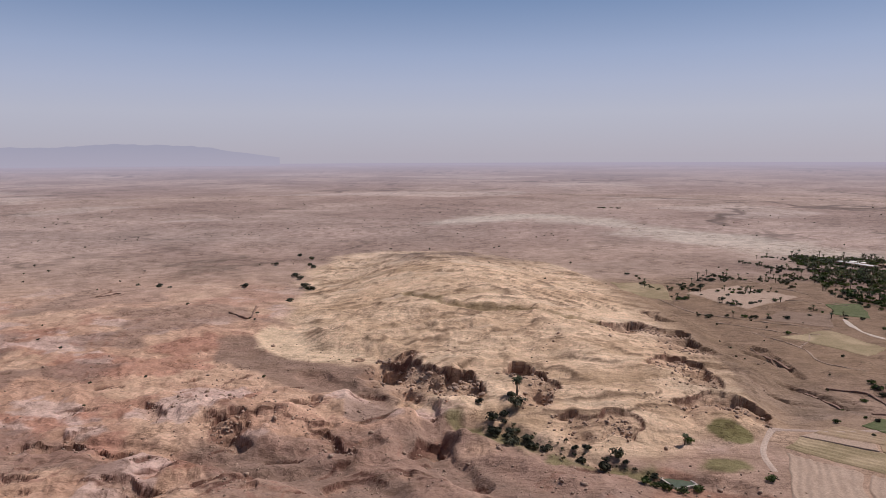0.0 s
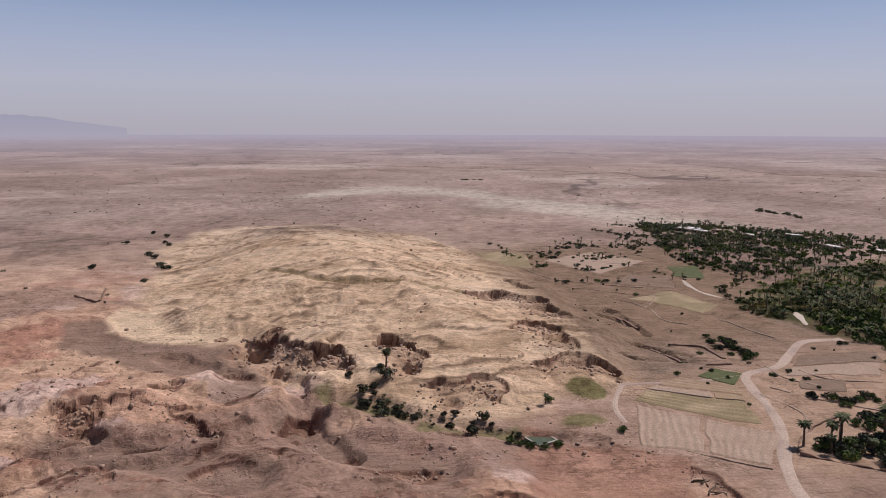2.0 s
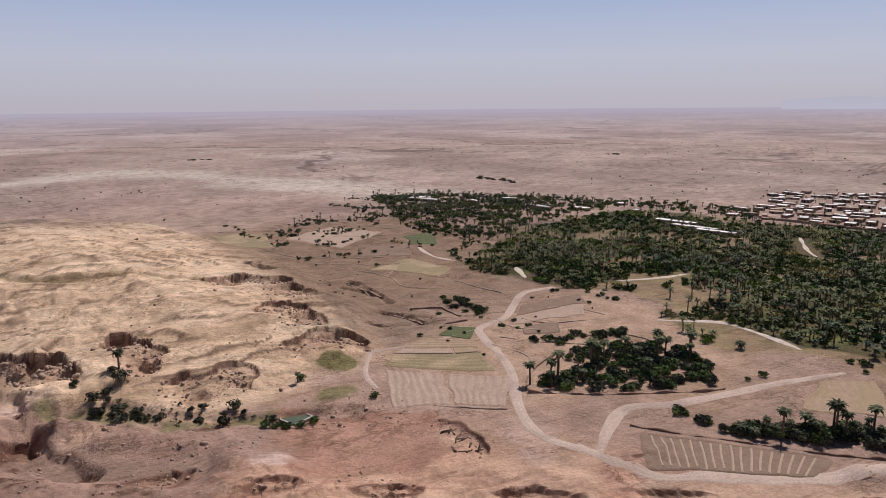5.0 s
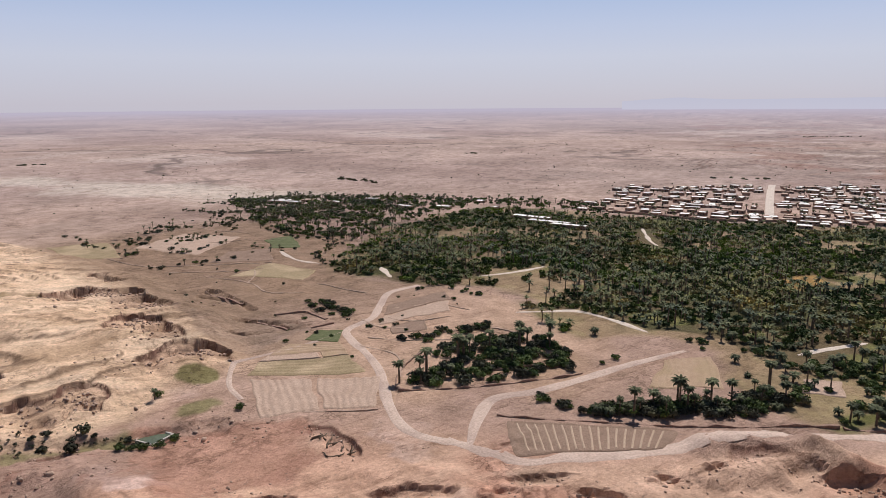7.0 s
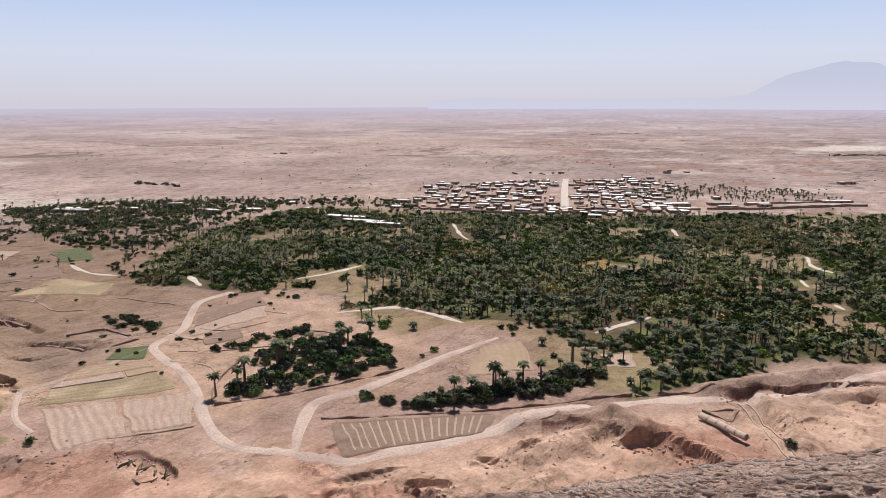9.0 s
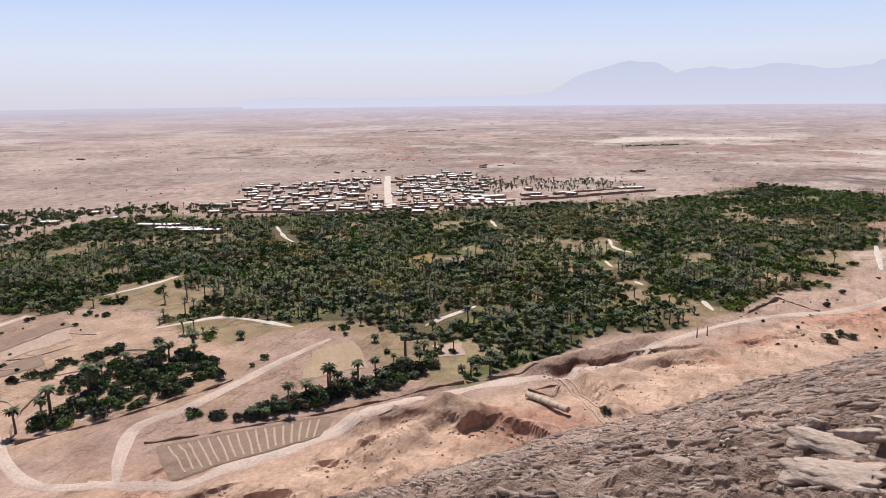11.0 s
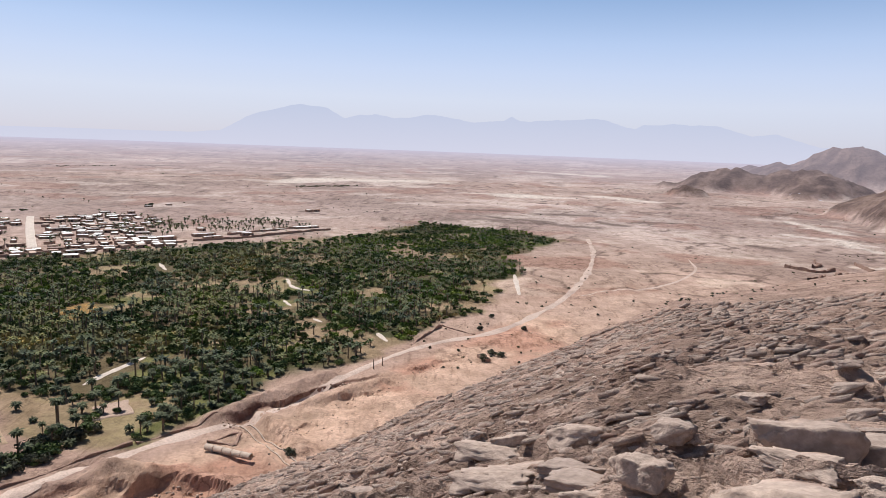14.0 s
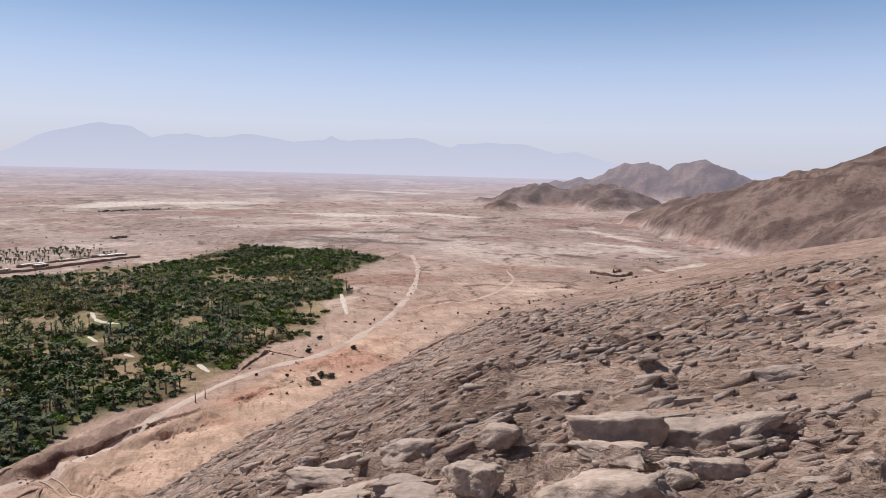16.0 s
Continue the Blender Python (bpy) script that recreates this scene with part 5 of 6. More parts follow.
field([(108, 166.5), (121, 155.5), (108, 139), (96, 147.5)], M_FALLOW, "pale pink fallow field with furrows", 7, 0.13, False)
field([(171, 210), (203, 209), (195, 199), (161, 201)], M_BROWN, "brown tilled field")
field([(160, 200), (193, 198), (184, 188), (152, 194)], M_FALLOW, "pale dry field")
field([(156, 190), (168, 186), (161, 178), (150, 182)], M_BROWN, "square brown plot")
field([(156, 336), (174, 353), (196, 343), (181, 317)], M_BROWN, "dark brown ploughed strip")
field([(149, 302), (174, 311), (186, 282), (170, 272)], M_OLIVE, "olive stubble field")
field([(205, 367), (226, 370), (210, 335), (197, 342)], M_CROP, "green crop plot at the palms")
field([(106, 438), (138, 430), (128, 380), (108, 395)], M_OLIVE, "olive grass patch beside the mound")
field([(140, 400), (182, 425), (200, 385), (160, 360)], M_FALLOW, "pale dry terrace")
field([(172, 95), (192, 102), (208, 92), (186, 78)], M_OCHRE, "tan terraced field with curved ridges", 7, 0.12)
field([(198, 62), (208, 66), (214, 56), (203, 52)], M_FALLOW, "pale clearing among the trees")
for line in ([(132, 330), (151, 314), (169, 303)], [(120, 389), (128, 355), (144, 338), (179, 314)], [(168, 392), (193, 377), (215, 363)], [(141, 312), (150, 284), (148, 266), (158, 251)], [(149, 285), (158, 294), (164, 305)],
             [(172, 262), (174, 243), (176, 231)], [(153, 451), (190, 441), (209, 393)], [(114, 447), (142, 436), (174, 438)], [(161, 198), (165, 188), (179, 182)], [(141, 185), (149, 174), (161, 163)], [(171, 206), (185, 198), (190, 183)],
             [(134, 180), (137, 165), (126, 150)], [(164, 171), (178, 164), (182, 151)], [(152, 203), (152, 191), (162, 180)], [(92, 150), (101, 142), (107, 137)]):
    wall_line("field_bund", line, 0.28, 0.7, M_BUND, "low earth bund between fields", "bund", 0.7)
ploughed, q = field([(126, 110.5), (152.5, 75.5), (141, 72.5), (114.5, 95)], M_BROWN, "brown ploughed field crossed by pale ridges", 0, 0, True, 0.3)
for i in range(17):
    k = (i + 1.7) / 19
    a, b = q[0].lerp(q[1], k) if isinstance(q[0], Vector) else q[0] + (q[1] - q[0]) * k, q[3] + (q[2] - q[3]) * k
    lane_pts = [tuple(a + (b - a) * (0.08 + 0.05 * RND.random())), tuple(a + (b - a) * 0.5 + np.array([RND.uniform(-0.3, 0.3), 0])), tuple(a + (b - a) * RND.uniform(0.86, 0.95))]
    p = resampled(lane_pts, 1.0)
    t = np.gradient(p, axis=0)
    t /= np.linalg.norm(t, axis=1)[:, None]
    side = np.stack([t[:, 1], -t[:, 0]], -1)
    w = np.array([-0.34, -0.2, 0.0, 0.2, 0.34])[None]
    x, y = p[:, :1] + side[:, :1] * w, p[:, 1:] + side[:, 1:] * w
    z = height(x, y) + 0.2 + np.array([-0.15, 0.08, 0.16, 0.08, -0.15])[None]
    part("ridge", grid_mesh("ridge", x, y, z, None, None, M_RIDGE), ploughed, "pale earth ridge")


# ---- small works ----
def basin(cx, cy, side, turn):
    root = tagged(new("water_basin"), "square concrete water basin with green water", "basin")
    root.matrix_world = Matrix.Translation((cx, cy, float(height(cx, cy)) + 0.35)) @ Matrix.Rotation(turn, 4, "Z")
    s = side / 2
    for x0, x1, y0, y1 in ((-s, s, -s, -s + 0.5), (-s, s, s - 0.5, s), (-s, -s + 0.5, -s + 0.5, s - 0.5), (s - 0.5, s, -s + 0.5, s - 0.5)):
        bm = bmesh.new()
        box_into(bm, x0, x1, y0, y1, -1.2, 0.35)
        bmesh.ops.bevel(bm, geom=bm.edges[:], offset=0.05, segments=1, affect="EDGES")
        part("rim", bm_mesh("rim", bm, M_CONCRETE), root)
    bm = bmesh.new()
    box_into(bm, -s + 0.45, s - 0.45, -s + 0.45, s - 0.45, -1.2, 0.12)
    part("water", bm_mesh("water", bm, M_WATER), root, "still green water")


basin(58.5, 165, 6.8, 0.35)


def big_pipe(a, b, radius):
    """A hollow concrete pipe lying on the ground, with its joints."""
    a, b = Vector(a), Vector(b)
    mid, run = (a + b) / 2, (b - a).length
    root = tagged(new("concrete_pipe"), "long pale concrete pipe lying on bare ground", "pipe")
    root.matrix_world = Matrix.Translation((mid.x, mid.y, float(height(mid.x, mid.y)) + radius * 0.95)) @ Matrix.Rotation(math.atan2(b.y - a.y, b.x - a.x), 4, "Z")
    n, count = 20, 5
    for k in range(count):
        x0, x1 = -run / 2 + run * k / count, -run / 2 + run * (k + 1) / count - 0.05
        v, t = [], []
        for x, r in ((x0, radius), (x1 - 0.3, radius), (x1 - 0.28, radius * 1.03), (x1, radius * 1.03), (x1, radius * 0.8), (x0, radius * 0.8)):
            v += [(x, r * math.cos(6.2832 * i / n), r * math.sin(6.2832 * i / n)) for i in range(n)]
        for s in range(6):
            for i in range(n):
                p, q_, o = s * n + i, s * n + (i + 1) % n, ((s + 1) % 6) * n
                t += [(p, q_, o + (i + 1) % n), (p, o + (i + 1) % n, o + i)]
        part("pipe_section", tri_mesh("pipe_section", np.array(v), np.array(t), np.zeros(len(t)), [M_PIPE]), root)


big_pipe((176.5, 28.5), (169.5, 16.5), 0.85)
wall_line("channel_wall", [(194, 22), (184, 16.2), (173, 10.3), (162, 4.6)], 0.4, 0.4, M_PIPE, "low wall of a water channel", "channel", 0.1)
wall_line("channel_wall", [(195, 20.2), (185, 14.4), (174, 8.5), (163, 2.8)], 0.4, 0.4, M_PIPE, "low wall of a water channel", "channel", 0.1)
for line in ([(182, 29), (188.5, 21.5)], [(188.5, 21), (180, 22)], [(180, 22), (182, 28.5)]):
    wall_line("pit_edge", line, 0.5, 0.8, M_BANK, "low earth rim of a dug pit", "bank")


def log(x, y, turn, run, lift=0.3, tip=0.0):
    p = [(0, 0, 0), (run * 0.35, 0.15, run * 0.35 * tip), (run * 0.7, -0.1, run * 0.7 * tip), (run, 0.1, run * tip)]
    n = 7
    v, t = [], []
    for (px, py, pz), r in zip(p, (0.22, 0.19, 0.16, 0.12)):
        v += [(px, py + r * math.cos(6.2832 * i / n), pz + r * math.sin(6.2832 * i / n)) for i in range(n)]
    for s in range(3):
        for i in range(n):
            a, b = s * n + i, s * n + (i + 1) % n
            t += [(a, b, b + n), (a, b + n, a + n)]
    for i in range(1, n - 1):
        t += [(0, i + 1, i), (3 * n, 3 * n + i, 3 * n + i + 1)]
    ob = tagged(new("fallen_trunk", tri_mesh("fallen_trunk", np.array(v), np.array(t), np.zeros(len(t)), [M_TRUNK])), "dead dark palm trunk lying in a heap", "dead trunk", "heap of dead trunks")
    ob.matrix_world = Matrix.Translation((x, y, float(height(x, y)) + lift)) @ Matrix.Rotation(turn, 4, "Z")


for i in range(15):
    log(86 + RND.uniform(-3.5, 3), 129 + RND.uniform(-6, 6), RND.uniform(-0.6, 1.6) + RND.choice((0, 2.2)), RND.uniform(2, 4.5), RND.uniform(0.05, 0.4), RND.choice((0, 0, 0, 0.03)))
log(87.5, 123, 0.3, 0.9, 0.2, 2.4)



def post(x, y, tall):
    """A rough palm-trunk post set in the ground."""
    v, t = tube([(0, 0, -0.4), (0.05, 0, tall * 0.5), (0.02, 0.06, tall)], [0.2, 0.17, 0.13], 8)
    cap = [(2 * 8, 2 * 8 + i, 2 * 8 + i + 1) for i in range(1, 7)]
    t = np.concatenate([t, np.array(cap)])
    ob = tagged(new("wooden_post", tri_mesh("wooden_post", v, t, np.zeros(len(t)), [M_TRUNK])), "dark rough wooden post beside the dusty track", "post", "posts by the track")
    ob.matrix_world = Matrix.Translation((x, y, float(height(x, y))))


post(239.7, -19.0, 3.6)
post(243.1, -22.5, 3.4)


def trough(x, y, turn):
    """A low red-brown walled planting bed."""
    root = tagged(new("planting_trough"), "low red-brown walled bed with small shrubs", "trough")
    root.matrix_world = Matrix.Translation((x, y, float(height(x, y)))) @ Matrix.Rotation(turn, 4, "Z")
    for x0, x1, y0, y1 in ((-3.5, 3.5, -1.2, -0.9), (-3.5, 3.5, 0.9, 1.2), (-3.5, -3.2, -0.9, 0.9), (3.2, 3.5, -0.9, 0.9)):
        bm = bmesh.new()
        box_into(bm, x0, x1, y0, y1, -0.4, 0.9)
        bmesh.ops.bevel(bm, geom=bm.edges[:], offset=0.06, segments=1, affect="EDGES")
        part("side_wall", bm_mesh("side_wall", bm, M_BANK), root)
    bm = bmesh.new()
    box_into(bm, -3.2, 3.2, -0.9, 0.9, -0.4, 0.6)
    part("soil", bm_mesh("soil", bm, M_BROWN), root, "dry brown soil")


trough(246.6, -60.8, 0.24)

# ---- scattered plants ----
for x, y in [(-124, 512), (-118, 567), (-100, 514), (-99, 461), (-80, 412), (-85, 379), (-121, 419), (-174, 420), (-85, 422), (-94, 500), (-94, 452), (-104, 544)]:
    tamarisk(x, y, RND.uniform(0.7, 1.15), "bushes along the mound")
for x, y in [(-95, 347), (-92, 332), (-166, 416), (-191, 429), (-136, 363), (-46, 600), (-12, 599), (95, 515), (-279, 486), (-304, 512), (-270, 441), (-298, 556)]:
    shrub(x, y, RND.uniform(0.8, 1.3))
palm(23, 212, 1.0, "trees in the stream bed")
for x, y in [(21, 209), (11, 209), (15, 191), (18, 181), (14, 197), (18, 199), (22, 202), (24, 181)]:
    tamarisk(x, y, RND.uniform(0.6, 1.0), "trees in the stream bed", "dark feathery tree in the stream bed")
for x, y in [(51, 160), (54, 159), (57, 158), (53, 160), (62, 161), (81, 163), (49, 161), (68, 185), (118, 201), (156, 308)]:
    bush(x, y, RND.uniform(0.4, 0.65), "bushes round the basin", "dark green bush beside the basin")
palm(66.5, 184, 0.55, "trees in the stream bed", "small bare-trunked palm by the stream")
for i in range(46):
    k = RND.random()
    (tamarisk if RND.random() < 0.3 else shrub)(14 + 40 * k + RND.gauss(0, 2), 192 - 28 * k + RND.gauss(0, 2), RND.uniform(0.35, 0.8), "shrubs along the stream", "low olive shrub along the stream bed")

SPARSE = [(100, 440), (135, 480), (190, 490), (270, 560), (340, 535), (400, 450), (330, 400), (250, 340), (212, 290), (190, 280), (150, 290), (122, 360)]
made = 0
while made < 110:
    x, y = RND.uniform(95, 400), RND.uniform(270, 560)
    spot = np.array(x), np.array(y)
    if float(inside(SPARSE, *spot)) < 0 or abs(float(fbm(*spot, 34, 2, 96))) > 0.05 + 0.06 * RND.random():
        continue
    made += 1
    r = RND.random()
    (palm if r < 0.15 else tamarisk if r < 0.6 else bush)(x, y, RND.uniform(0.35, 0.65), "scattered trees among the fields", "small dark tree among the fields")
for n, line, spread, size in ((26, [(153, 235), (152, 222), (152, 209)], 6, 0.6), (14, [(165, 170), (174, 165), (181, 165)], 3, 0.7), (8, [(149, 177), (158, 169)], 4, 0.6), (9, [(145, 113), (144, 101)], 2.5, 0.6),
                              (10, [(154, 202), (155, 165)], 9, 0.4), (10, [(198, 226), (209, 191)], 9, 0.5), (9, [(127, 223), (129, 169)], 12, 0.35), (6, [(166, 120), (215, 95)], 4, 0.5)):
    for i in range(n):
        k = RND.random() * (len(line) - 1)
        a, b = line[int(k)], line[min(int(k) + 1, len(line) - 1)]
        f = k - int(k)
        x, y = a[0] + (b[0] - a[0]) * f + RND.gauss(0, spread * 0.5), a[1] + (b[1] - a[1]) * f + RND.gauss(0, spread * 0.5)
        if min(float(line_gap(w, np.array(x), np.array(y))) for w in (ROAD_MAIN, ROAD_BRANCH, TRACK)) > 4:
            (bush if RND.random() < 0.5 else tamarisk)(x, y, size * RND.uniform(0.7, 1.3), "bushes among the fields", "dark green bush between the fields")
for x, y in [(244.5, -60.4), (248.5, -61.2), (173, 7), (289, -69), (309, -79), (252, -65), (250, -68), (286, -88)]:
    tamarisk(x, y, RND.uniform(0.5, 0.9), "bushes by the track", "grey bush on the bare ground by the track")
for i in range(70):
    r, a = RND.uniform(250, 620), math.radians(RND.uniform(100, 126))
    x, y = r * math.sin(a), r * math.cos(a)
    if float(inside(GROVE, np.array(x), np.array(y))) < -8:
        shrub(x, y, RND.uniform(0.4, 0.8))
mixed_palms, mixed_bushes = [], []
while len(mixed_palms) + len(mixed_bushes) < 1050:
    x, y = RND.uniform(95, 400), RND.uniform(270, 560)
    spot = np.array(x), np.array(y)
    if float(inside(SPARSE, *spot)) < 0 or abs(float(fbm(*spot, 34, 2, 96))) > 0.05 + 0.06 * RND.random() + 0.16 * smooth(330, 470, y) + 0.3 * smooth(200, 290, x):
        continue
    if RND.random() < 0.3:
        mixed_palms.append((RND.randrange(8), x, y, 0.0, RND.uniform(0, 6), RND.uniform(0.45, 0.8)))
    else:
        mixed_bushes.append((RND.randrange(7), x, y, 0.0, RND.uniform(0, 6), RND.uniform(0.3, 0.65)))
for store, kinds, mats, what in ((mixed_palms, FAR_PALMS, [M_TRUNK, M_FRONDS, M_DRY], "scattered small palms between the northern fields"), (mixed_bushes, FAR_BUSHES, [M_TRUNK, M_GREY_LEAVES], "scattered small trees between the northern fields")):
    zs = height(np.array([q[1] for q in store]), np.array([q[2] for q in store]))
    tagged(new("scattered_trees", merged("scattered_trees", kinds, [(*q[:3], z, *q[4:]) for q, z in zip(store, zs)], mats)), what, "trees", kind="stuff")
n = 2600
rr, az = 240 + 1250 * RNG.random(n) ** 1.3, np.radians(RNG.uniform(-38, 135, n))
x, y = rr * np.sin(az), rr * np.cos(az)
ok = (inside(GROVE, x, y) < -6) & (inside(VILLAGE, x, y) < -5) & (RNG.random(n) < 0.15 + 0.85 * smooth(0.1, 0.4, fbm(x, y, 110, 4, 102))) & (RNG.random(n) < 1 - 0.85 * smooth(0, 10, inside(MOUND, x, y)))
x, y = x[ok], y[ok]
z = height(x, y)
TINY = [joined(*bush_template(RND, 1.6, 1.0, 4, 5, 0.05, 0.45), 1) for _ in range(4)]
tagged(new("desert_scrub", merged("desert_scrub", TINY, list(zip(RNG.integers(0, 4, len(x)), x, y, z, RNG.uniform(0, 6, len(x)), RNG.uniform(0.3, 0.85, len(x)) * (1 + rr[ok] / 1500))), [M_TRUNK, M_GREY_LEAVES])),
       "tiny dry shrubs dotted over the desert", "scrub", kind="stuff")
far_bush_places = []
for n, line, spread in ((26, [(432, 609), (445, 559)], 10), (10, [(794, 782), (805, 763)], 8), (40, [(1163, 41), (1236, -11), (1252, -61)], 16), (10, [(709, 334), (715, 299), (733, 280)], 12),
                        (8, [(806, 190), (817, 183)], 6), (30, [(1165, 38), (1269, -32)], 14), (14, [(233, 1070), (270, 1056)], 8), (30, [(1594, 556), (1706, 471)], 14)):
    for i in range(n):
        k = RND.random() * (len(line) - 1)
        a, b = line[int(k)], line[min(int(k) + 1, len(line) - 1)]
        f = k - int(k)
        x, y = a[0] + (b[0] - a[0]) * f + RND.gauss(0, spread * 0.4), a[1] + (b[1] - a[1]) * f + RND.gauss(0, spread * 0.4)
        far_bush_places.append((RND.randrange(7), x, y, float(height(x, y)), RND.uniform(0, 6), RND.uniform(0.45, 0.9)))
tagged(new("distant_bushes", merged("distant_bushes", FAR_BUSHES, far_bush_places, [M_TRUNK, M_GREY_LEAVES])), "clumps of dark bushes on the far plain", "bushes", kind="stuff")
NORTH_PALMS = [(272, 548), (329, 532), (400, 448), (455, 374), (472, 305), (434, 281), (404, 321), (383, 358), (330, 355), (285, 335), (240, 330), (228, 372), (232, 430), (250, 470)]
strip_palms, strip_bushes = [], []
while len(strip_palms) + len(strip_bushes) < 1500:
    x, y = RND.uniform(220, 480), RND.uniform(280, 560)
    spot = np.array(x), np.array(y)
    if float(inside(NORTH_PALMS, *spot)) < 0 or float(inside(GROVE, *spot)) > -2 or RND.random() < 0.5 * float(smooth(0.0, 0.4, fbm(*spot, 40, 3, 108))):
        continue
    (strip_palms if RND.random() < 0.55 else strip_bushes).append((RND.randrange(7), x, y, float(height(x, y)), RND.uniform(0, 6), RND.uniform(0.55, 0.95)))
tagged(new("palm_belt", merged("palm_belt", FAR_PALMS, strip_palms, [M_TRUNK, M_FRONDS, M_DRY])), "belt of palms along the plain's edge", "palm grove", kind="stuff")
tagged(new("orchard_belt", merged("orchard_belt", FAR_BUSHES, strip_bushes, [M_TRUNK, M_LEAVES])), "belt of low green trees along the plain's edge", "orchard", kind="stuff")
edge_places = []
VILLAGE_TREES = [(612, 185), (706, 125), (692, 24), (665, 6), (617, 24), (606, 107), (580, 166)]
while len(edge_places) < 260:
    x, y = RND.uniform(430, 730), RND.uniform(120, 350)
    if float(inside(VILLAGE, np.array(x), np.array(y))) > -6 and float(line_gap(STREET, np.array(x), np.array(y))) > 9 and RND.random() < 0.6:
        edge_places.append((RND.randrange(5), x, y, float(height(x, y)), RND.uniform(0, 6), RND.uniform(0.5, 0.9)))
while len(edge_places) < 520:
    x, y = RND.uniform(560, 800), RND.uniform(-20, 260)
    if float(inside(VILLAGE_TREES, np.array(x), np.array(y))) > 0:
        edge_places.append((RND.randrange(5), x, y, float(height(x, y)), RND.uniform(0, 6), RND.uniform(0.6, 1.0)))
tagged(new("palm_rows", merged("palm_rows", FAR_PALMS, edge_places, [M_TRUNK, M_FRONDS, M_DRY])), "rows of palms behind the village", "palm grove", kind="stuff")


# ---- rocks ----
def rock_template(rnd, subdiv, flat=0.6):
    bm = bmesh.new()
    bmesh.ops.create_icosphere(bm, subdivisions=subdiv, radius=0.5)
    planes = [(Vector((rnd.gauss(0, 1), rnd.gauss(0, 1), rnd.gauss(0, 0.8))).normalized(), rnd.uniform(0.2, 0.36)) for _ in range(13)]
    off = Vector((rnd.uniform(0, 90), rnd.uniform(0, 90), 3))
    for v in bm.verts:
        p = v.co.copy()
        for nrm, dist in planes:
            over = p.dot(nrm) - dist
            if over > 0:
                p -= nrm * over
        crack = abs(noise.noise(p * 4 + off))
        p *= 1 + 0.16 * noise.noise(p * 3 + off) + 0.10 * noise.noise(p * 8 + off) + 0.06 * noise.noise(p * 19 + off) - 0.14 * max(0.0, 0.12 - crack) / 0.12
        v.co = (p.x * 1.6, p.y * 1.2, p.z * flat * 1.25)
    bmesh.ops.triangulate(bm, faces=bm.faces[:])
    bm.verts.ensure_lookup_table()
    v = np.array([q.co[:] for q in bm.verts])
    bm.verts.index_update()
    t = np.array([[q.index for q in f.verts] for f in bm.faces])
    bm.free()
    return v, t, np.zeros(len(t), int)


M_BOULDER = plain_material("grey_tan_boulder", (0.31, 0.235, 0.195), (0.53, 0.415, 0.35), 0.8, 0.95, 1.0, random_gain=0.14, c3=(0.33, 0.22, 0.175))
CHIPS = [rock_template(RND, 1, RND.uniform(0.5, 0.9)) for _ in range(6)]


def slab_template(rnd, long_, wide, tall, tilt, cuts=0, pitch=0.0):
    """An angular broken slab: the hull of jittered corners, its long side along x, tilted about it and sloping down along it."""
    bm = bmesh.new()
    for sx_ in (-1, 1):
        for sy_ in (-1, 1):
            for sz_ in (-1, 1):
                bm.verts.new((sx_ * long_ * rnd.uniform(0.22, 0.55), sy_ * wide * rnd.uniform(0.25, 0.55), sz_ * tall * rnd.uniform(0.3, 0.55)))
    for _ in range(3):
        bm.verts.new((rnd.uniform(-0.7, 0.7) * long_, rnd.uniform(-0.3, 0.3) * wide, rnd.uniform(-0.3, 0.6) * tall))
    hull = bmesh.ops.convex_hull(bm, input=bm.verts[:])
    bmesh.ops.delete(bm, geom=[q for q in set(hull["geom_interior"]) | set(hull["geom_unused"]) if isinstance(q, bmesh.types.BMVert)], context="VERTS")
    if cuts:
        bmesh.ops.subdivide_edges(bm, edges=bm.edges[:], cuts=cuts, use_grid_fill=True)
        bmesh.ops.triangulate(bm, faces=bm.faces[:])
        off = Vector((rnd.uniform(0, 90), rnd.uniform(0, 90), 3))
        for v in bm.verts:
            p = v.co.copy()
            crack = abs(noise.noise(Vector((p.x * 1.6, p.y * 4.0, p.z * 6)) + off))
            worn = 1 + 0.3 * noise.noise(p * 2.4 + off) + 0.12 * noise.noise(p * 8 + off) + 0.04 * noise.noise(p * 19 + off) - 0.12 * max(0.0, 0.1 - crack) / 0.1
            v.co = p * worn - p * 0.25 * max(0.0, p.length - 0.55)
    bmesh.ops.rotate(bm, verts=bm.verts[:], cent=(0, 0, 0), matrix=Matrix.Rotation(pitch, 3, "Y") @ Matrix.Rotation(tilt, 3, "X"))
    bmesh.ops.triangulate(bm, faces=bm.faces[:])
    bm.verts.index_update()
    v = np.array([q.co[:] for q in bm.verts])
    t = np.array([[q.index for q in f.verts] for f in bm.faces])
    bm.free()
    return v, t, np.zeros(len(t), int)


BOULDER_MESHES = [tri_mesh("boulder", v, t, m, [M_BOULDER]) for v, t, m in (slab_template(RND, 1.0, RND.uniform(0.6, 0.8), RND.uniform(0.42, 0.62), RND.uniform(0.05, 0.35), 9) for _ in range(7))]
SLABS = [slab_template(RND, RND.uniform(1.1, 1.9), RND.uniform(0.45, 0.8), RND.uniform(0.3, 0.5), RND.uniform(0.15, 0.6), 0, RND.uniform(0.2, 0.5)) for _ in range(18)]


def slope_z(x, y):
    x, y = np.atleast_1d(np.asarray(x, float)), np.atleast_1d(np.asarray(y, float))
    return slope_height(x, y) + rock_detail(x, y) - 0.5


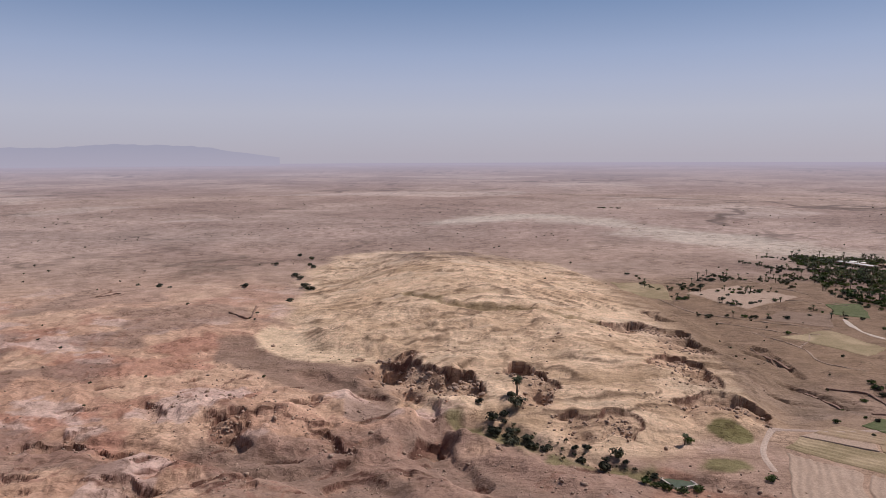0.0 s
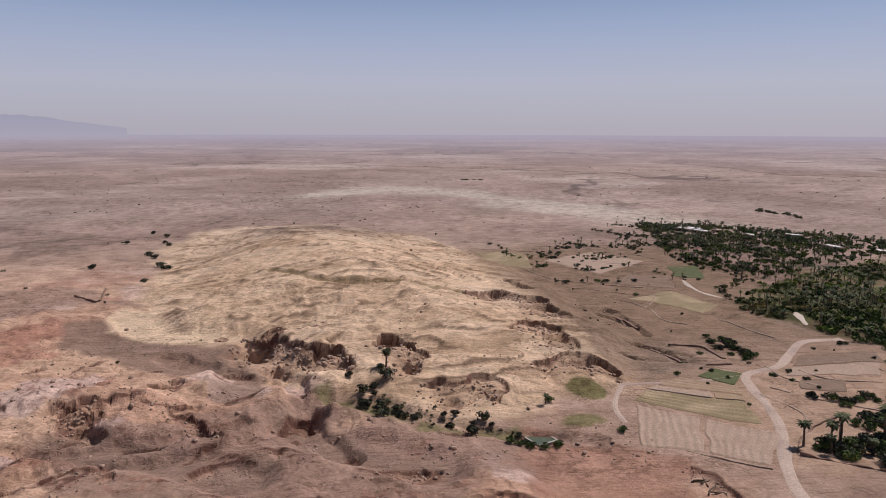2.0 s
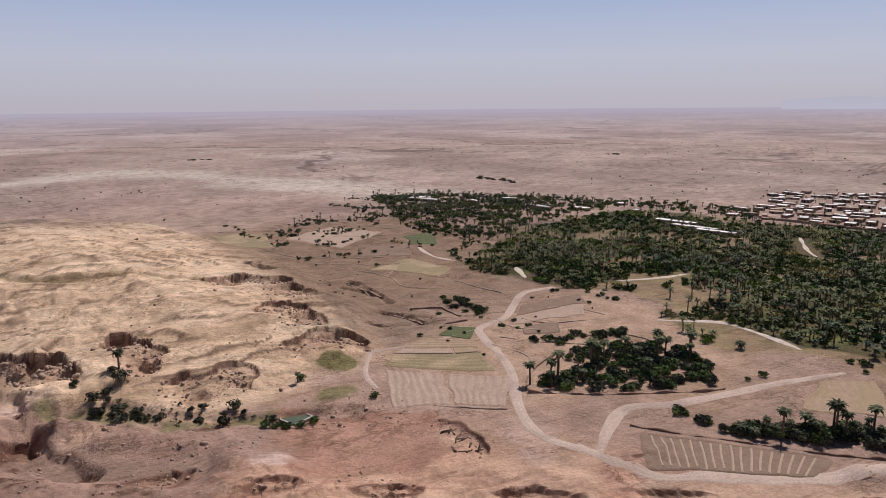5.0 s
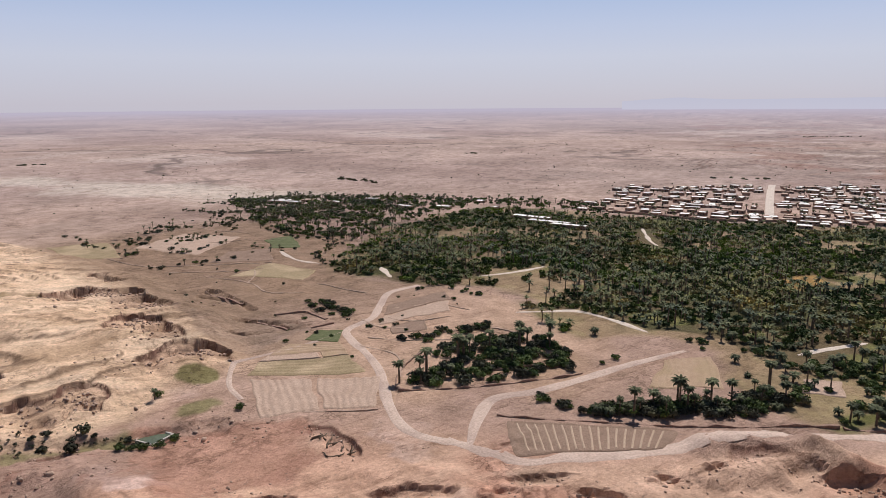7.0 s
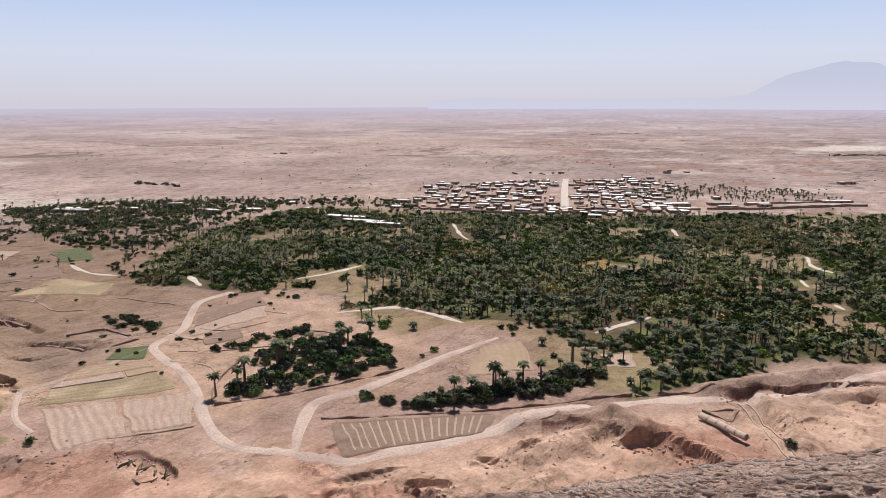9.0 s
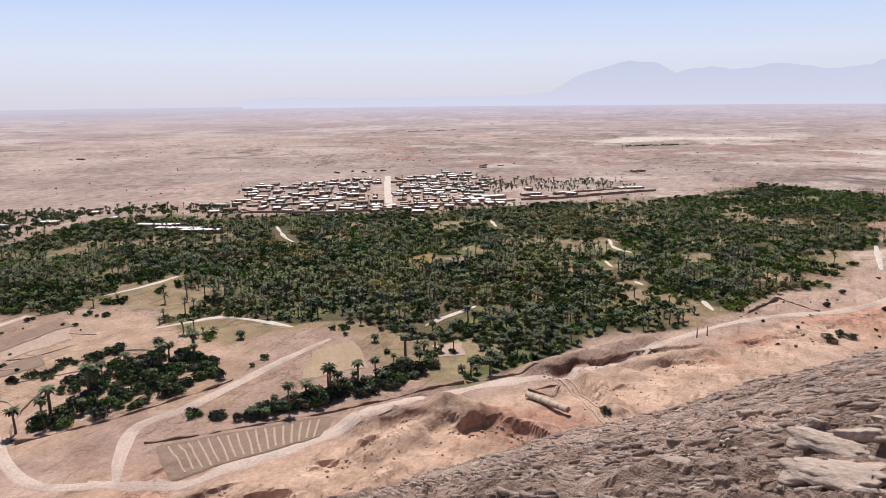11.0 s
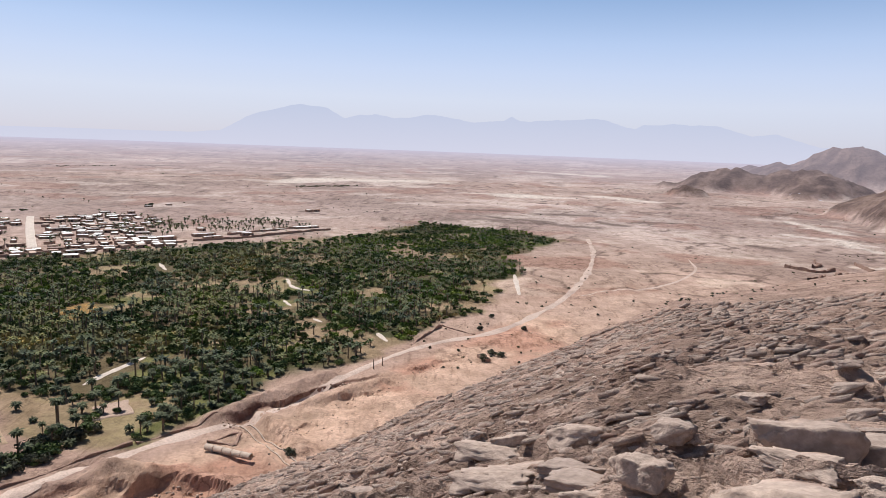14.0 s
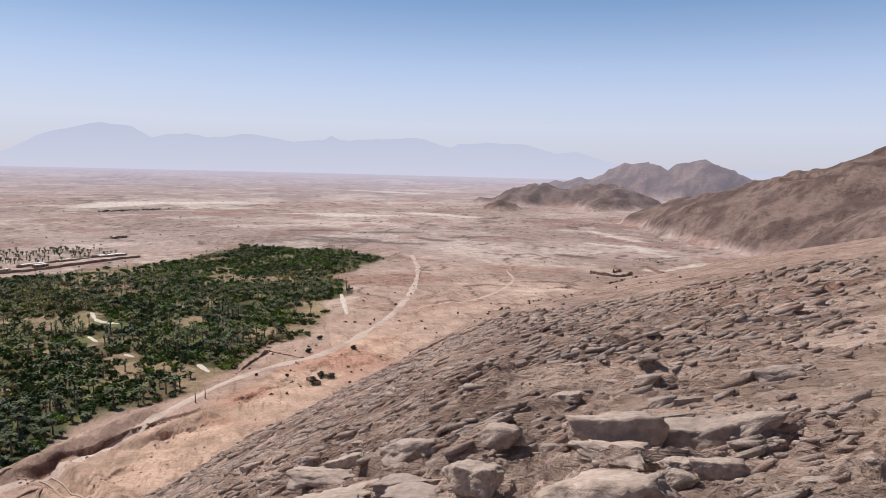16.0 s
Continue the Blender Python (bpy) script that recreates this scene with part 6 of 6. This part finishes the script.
def boulder(x, y, size, tall=1.0, turn=None):
    ob = tagged(new("boulder", RND.choice(BOULDER_MESHES)), "angular grey-tan slab of rock on the slope", "boulder", "boulders on the slope")
    lean = Matrix.Rotation(RND.uniform(0.1, 0.4), 4, Vector((-0.77, 0.64, 0)))
    ob.matrix_world = (Matrix.Translation((x, y, float(slope_z(x, y)[0]) + 0.12 * size * tall)) @ lean @ Matrix.Rotation(0.88 + RND.uniform(-0.35, 0.35) if turn is None else turn, 4, "Z")
                       @ Matrix.Diagonal((size, size * 0.85, size * tall * 1.05, 1)))


for x, y, size, tall in ((25.3, -20.7, 4.2, 0.95), (24.2, -24.7, 4.4, 0.8), (19.4, -15.7, 4.4, 0.7), (23.0, -18.7, 3.2, 0.6), (18.6, -20.2, 2.0, 1.0), (29.7, -17.0, 2.5, 0.8), (32.3, -12.9, 3.8, 0.55), (25.6, -11.5, 2.6, 0.8),
                         (23.8, -12.6, 2.2, 1.0), (38.5, -11.5, 5.0, 0.45), (35.0, -9.6, 4.6, 0.45), (19.1, -18.8, 1.3, 1.0), (31.5, -38.2, 3.0, 0.7), (22.2, -26.0, 2.8, 0.6), (43.9, -13.1, 2.6, 0.8), (32.8, -30.1, 2.0, 0.7),
                         (44.4, -11.7, 4.4, 0.5), (40.0, -16.4, 3.4, 0.6), (47.5, -3.6, 4.2, 0.5), (28.9, -12.5, 4.6, 0.4), (84.8, -13.7, 4.0, 0.8), (82.0, -16.5, 3.0, 0.9)):
    boulder(x, y, size, tall)
for i in range(60):
    a, r = math.radians(RND.uniform(84, 150)), 15 + 62 * RND.random() ** 1.4
    boulder(r * math.sin(a), r * math.cos(a), RND.uniform(0.5, 1.1) * (1 + r / 50), RND.uniform(0.4, 0.8))
# beds of broken slabs, and loose stones between them
n = 36000
az, rr = np.radians(RNG.uniform(66, 146, n)), 14 + 230 * RNG.random(n) ** 1.35
x, y = rr * np.sin(az), rr * np.cos(az)
z = slope_z(x, y)
beds = fbm((0.64 * x + 0.77 * y) * 0.3, 0.77 * x - 0.64 * y + fbm(x, y, 34, 3, 11) * 3.4, 5.5, 4, 141)
ok = above_plain(x, y, z, 0.3) & (RNG.random(n) < 0.16 + 0.84 * smooth(-0.25, 0.25, beds + 0.35 * fbm(x, y, 40, 2, 142)))
x, y, z, rr = x[ok], y[ok], z[ok], rr[ok]
size = (0.22 + 1.1 * RNG.random(len(x)) ** 2.6) * (0.5 + rr / 115)
rows = [(k, a, b, c - 0.04 * s, t, s) for k, a, b, c, t, s in zip(RNG.integers(0, 18, len(x)), x, y, z, 0.95 + RNG.normal(0, 0.3, len(x)), size)]
tagged(new("rock_slabs", merged("rock_slabs", SLABS, rows, [M_BOULDER])), "beds of broken grey-brown rock slabs on the slope", "rocks", kind="stuff")
n = 5000
az, rr = np.radians(RNG.uniform(62, 152, n)), 13 + 190 * RNG.random(n) ** 1.6
x, y = rr * np.sin(az), rr * np.cos(az)
z = slope_z(x, y)
ok = above_plain(x, y, z, 0.3) & (RNG.random(n) < 0.35 + 0.65 * smooth(-0.1, 0.3, fbm(x, y, 18, 3, 97)))
x, y, z, rr = x[ok], y[ok], z[ok], rr[ok]
size = RNG.uniform(0.12, 0.45, len(x)) ** 1.5 * (1 + rr / 45)
rows = [(k, a, b, c - 0.05, t, s) for k, a, b, c, t, s in zip(RNG.integers(0, 6, len(x)), x, y, z, RNG.uniform(0, 6.28, len(x)), size)]
tagged(new("stones", merged("stones", CHIPS, rows, [M_BOULDER])), "loose grey-brown stones on the slope", "stones", kind="stuff")
# rubble in the hollows and stones on the red hills
rubble = []
for cx, cy, a, b, drop in PITS:
    for i in range(int(a * b * 0.55)):
        u, v = RND.uniform(-1, 1), RND.uniform(-1, 0.75)
        if u * u + v * v < 0.9:
            r = math.hypot(cx, cy)
            rubble.append((cx + (u * a * cy + v * b * cx) / r, cy + (-u * a * cx + v * b * cy) / r, RND.uniform(0.3, 1.3)))
for line, drop, reach in SCARPS:
    for (ax, ay), (ex, ey) in zip(line, line[1:]):
        for i in range(int(math.hypot(ex - ax, ey - ay) * drop * 0.55)):
            f, d = RND.random(), 1.2 + reach * 0.6 * RND.random() ** 1.6
            px0, py0 = ax + (ex - ax) * f, ay + (ey - ay) * f
            run = math.hypot(ex - ax, ey - ay)
            rubble.append((px0 + (ey - ay) / run * d, py0 - (ex - ax) / run * d, RND.uniform(0.25, 0.5 + 0.22 * drop)))
for i in range(2600):
    r, a = RND.uniform(135, 300), math.radians(RND.uniform(-36, 30))
    px0, py0 = r * math.sin(a), r * math.cos(a)
    if float(fbm(np.array(px0), np.array(py0), 22, 3, 98)) > 0.12:
        rubble.append((px0, py0, RND.uniform(0.25, 0.9) if RND.random() < 0.93 else RND.uniform(1.0, 2.0)))
for i in range(160):
    k = RND.uniform(2, 13)
    a, b = TRACK[int(k)], TRACK[int(k) + 1]
    f = k - int(k)
    px0, py0 = a[0] + (b[0] - a[0]) * f - RND.uniform(6, 40) * 0.69, a[1] + (b[1] - a[1]) * f - RND.uniform(6, 40) * 0.72
    rubble.append((px0, py0, RND.uniform(0.2, 0.8)))
ra = np.array(rubble)
rz = plain_height(ra[:, 0].copy(), ra[:, 1].copy())
M_RUBBLE = plain_material("broken_earth_clods", (0.34, 0.23, 0.175), (0.48, 0.35, 0.27), 1.2, 0.95, 0.5)
tagged(new("rubble", merged("rubble", CHIPS, [(RND.randrange(6), p[0], p[1], q_ + p[2] * 0.1, RND.uniform(0, 6), p[2]) for p, q_ in zip(rubble, rz)], [M_RUBBLE])), "broken clods of reddish earth in the hollows", "rubble", kind="stuff")
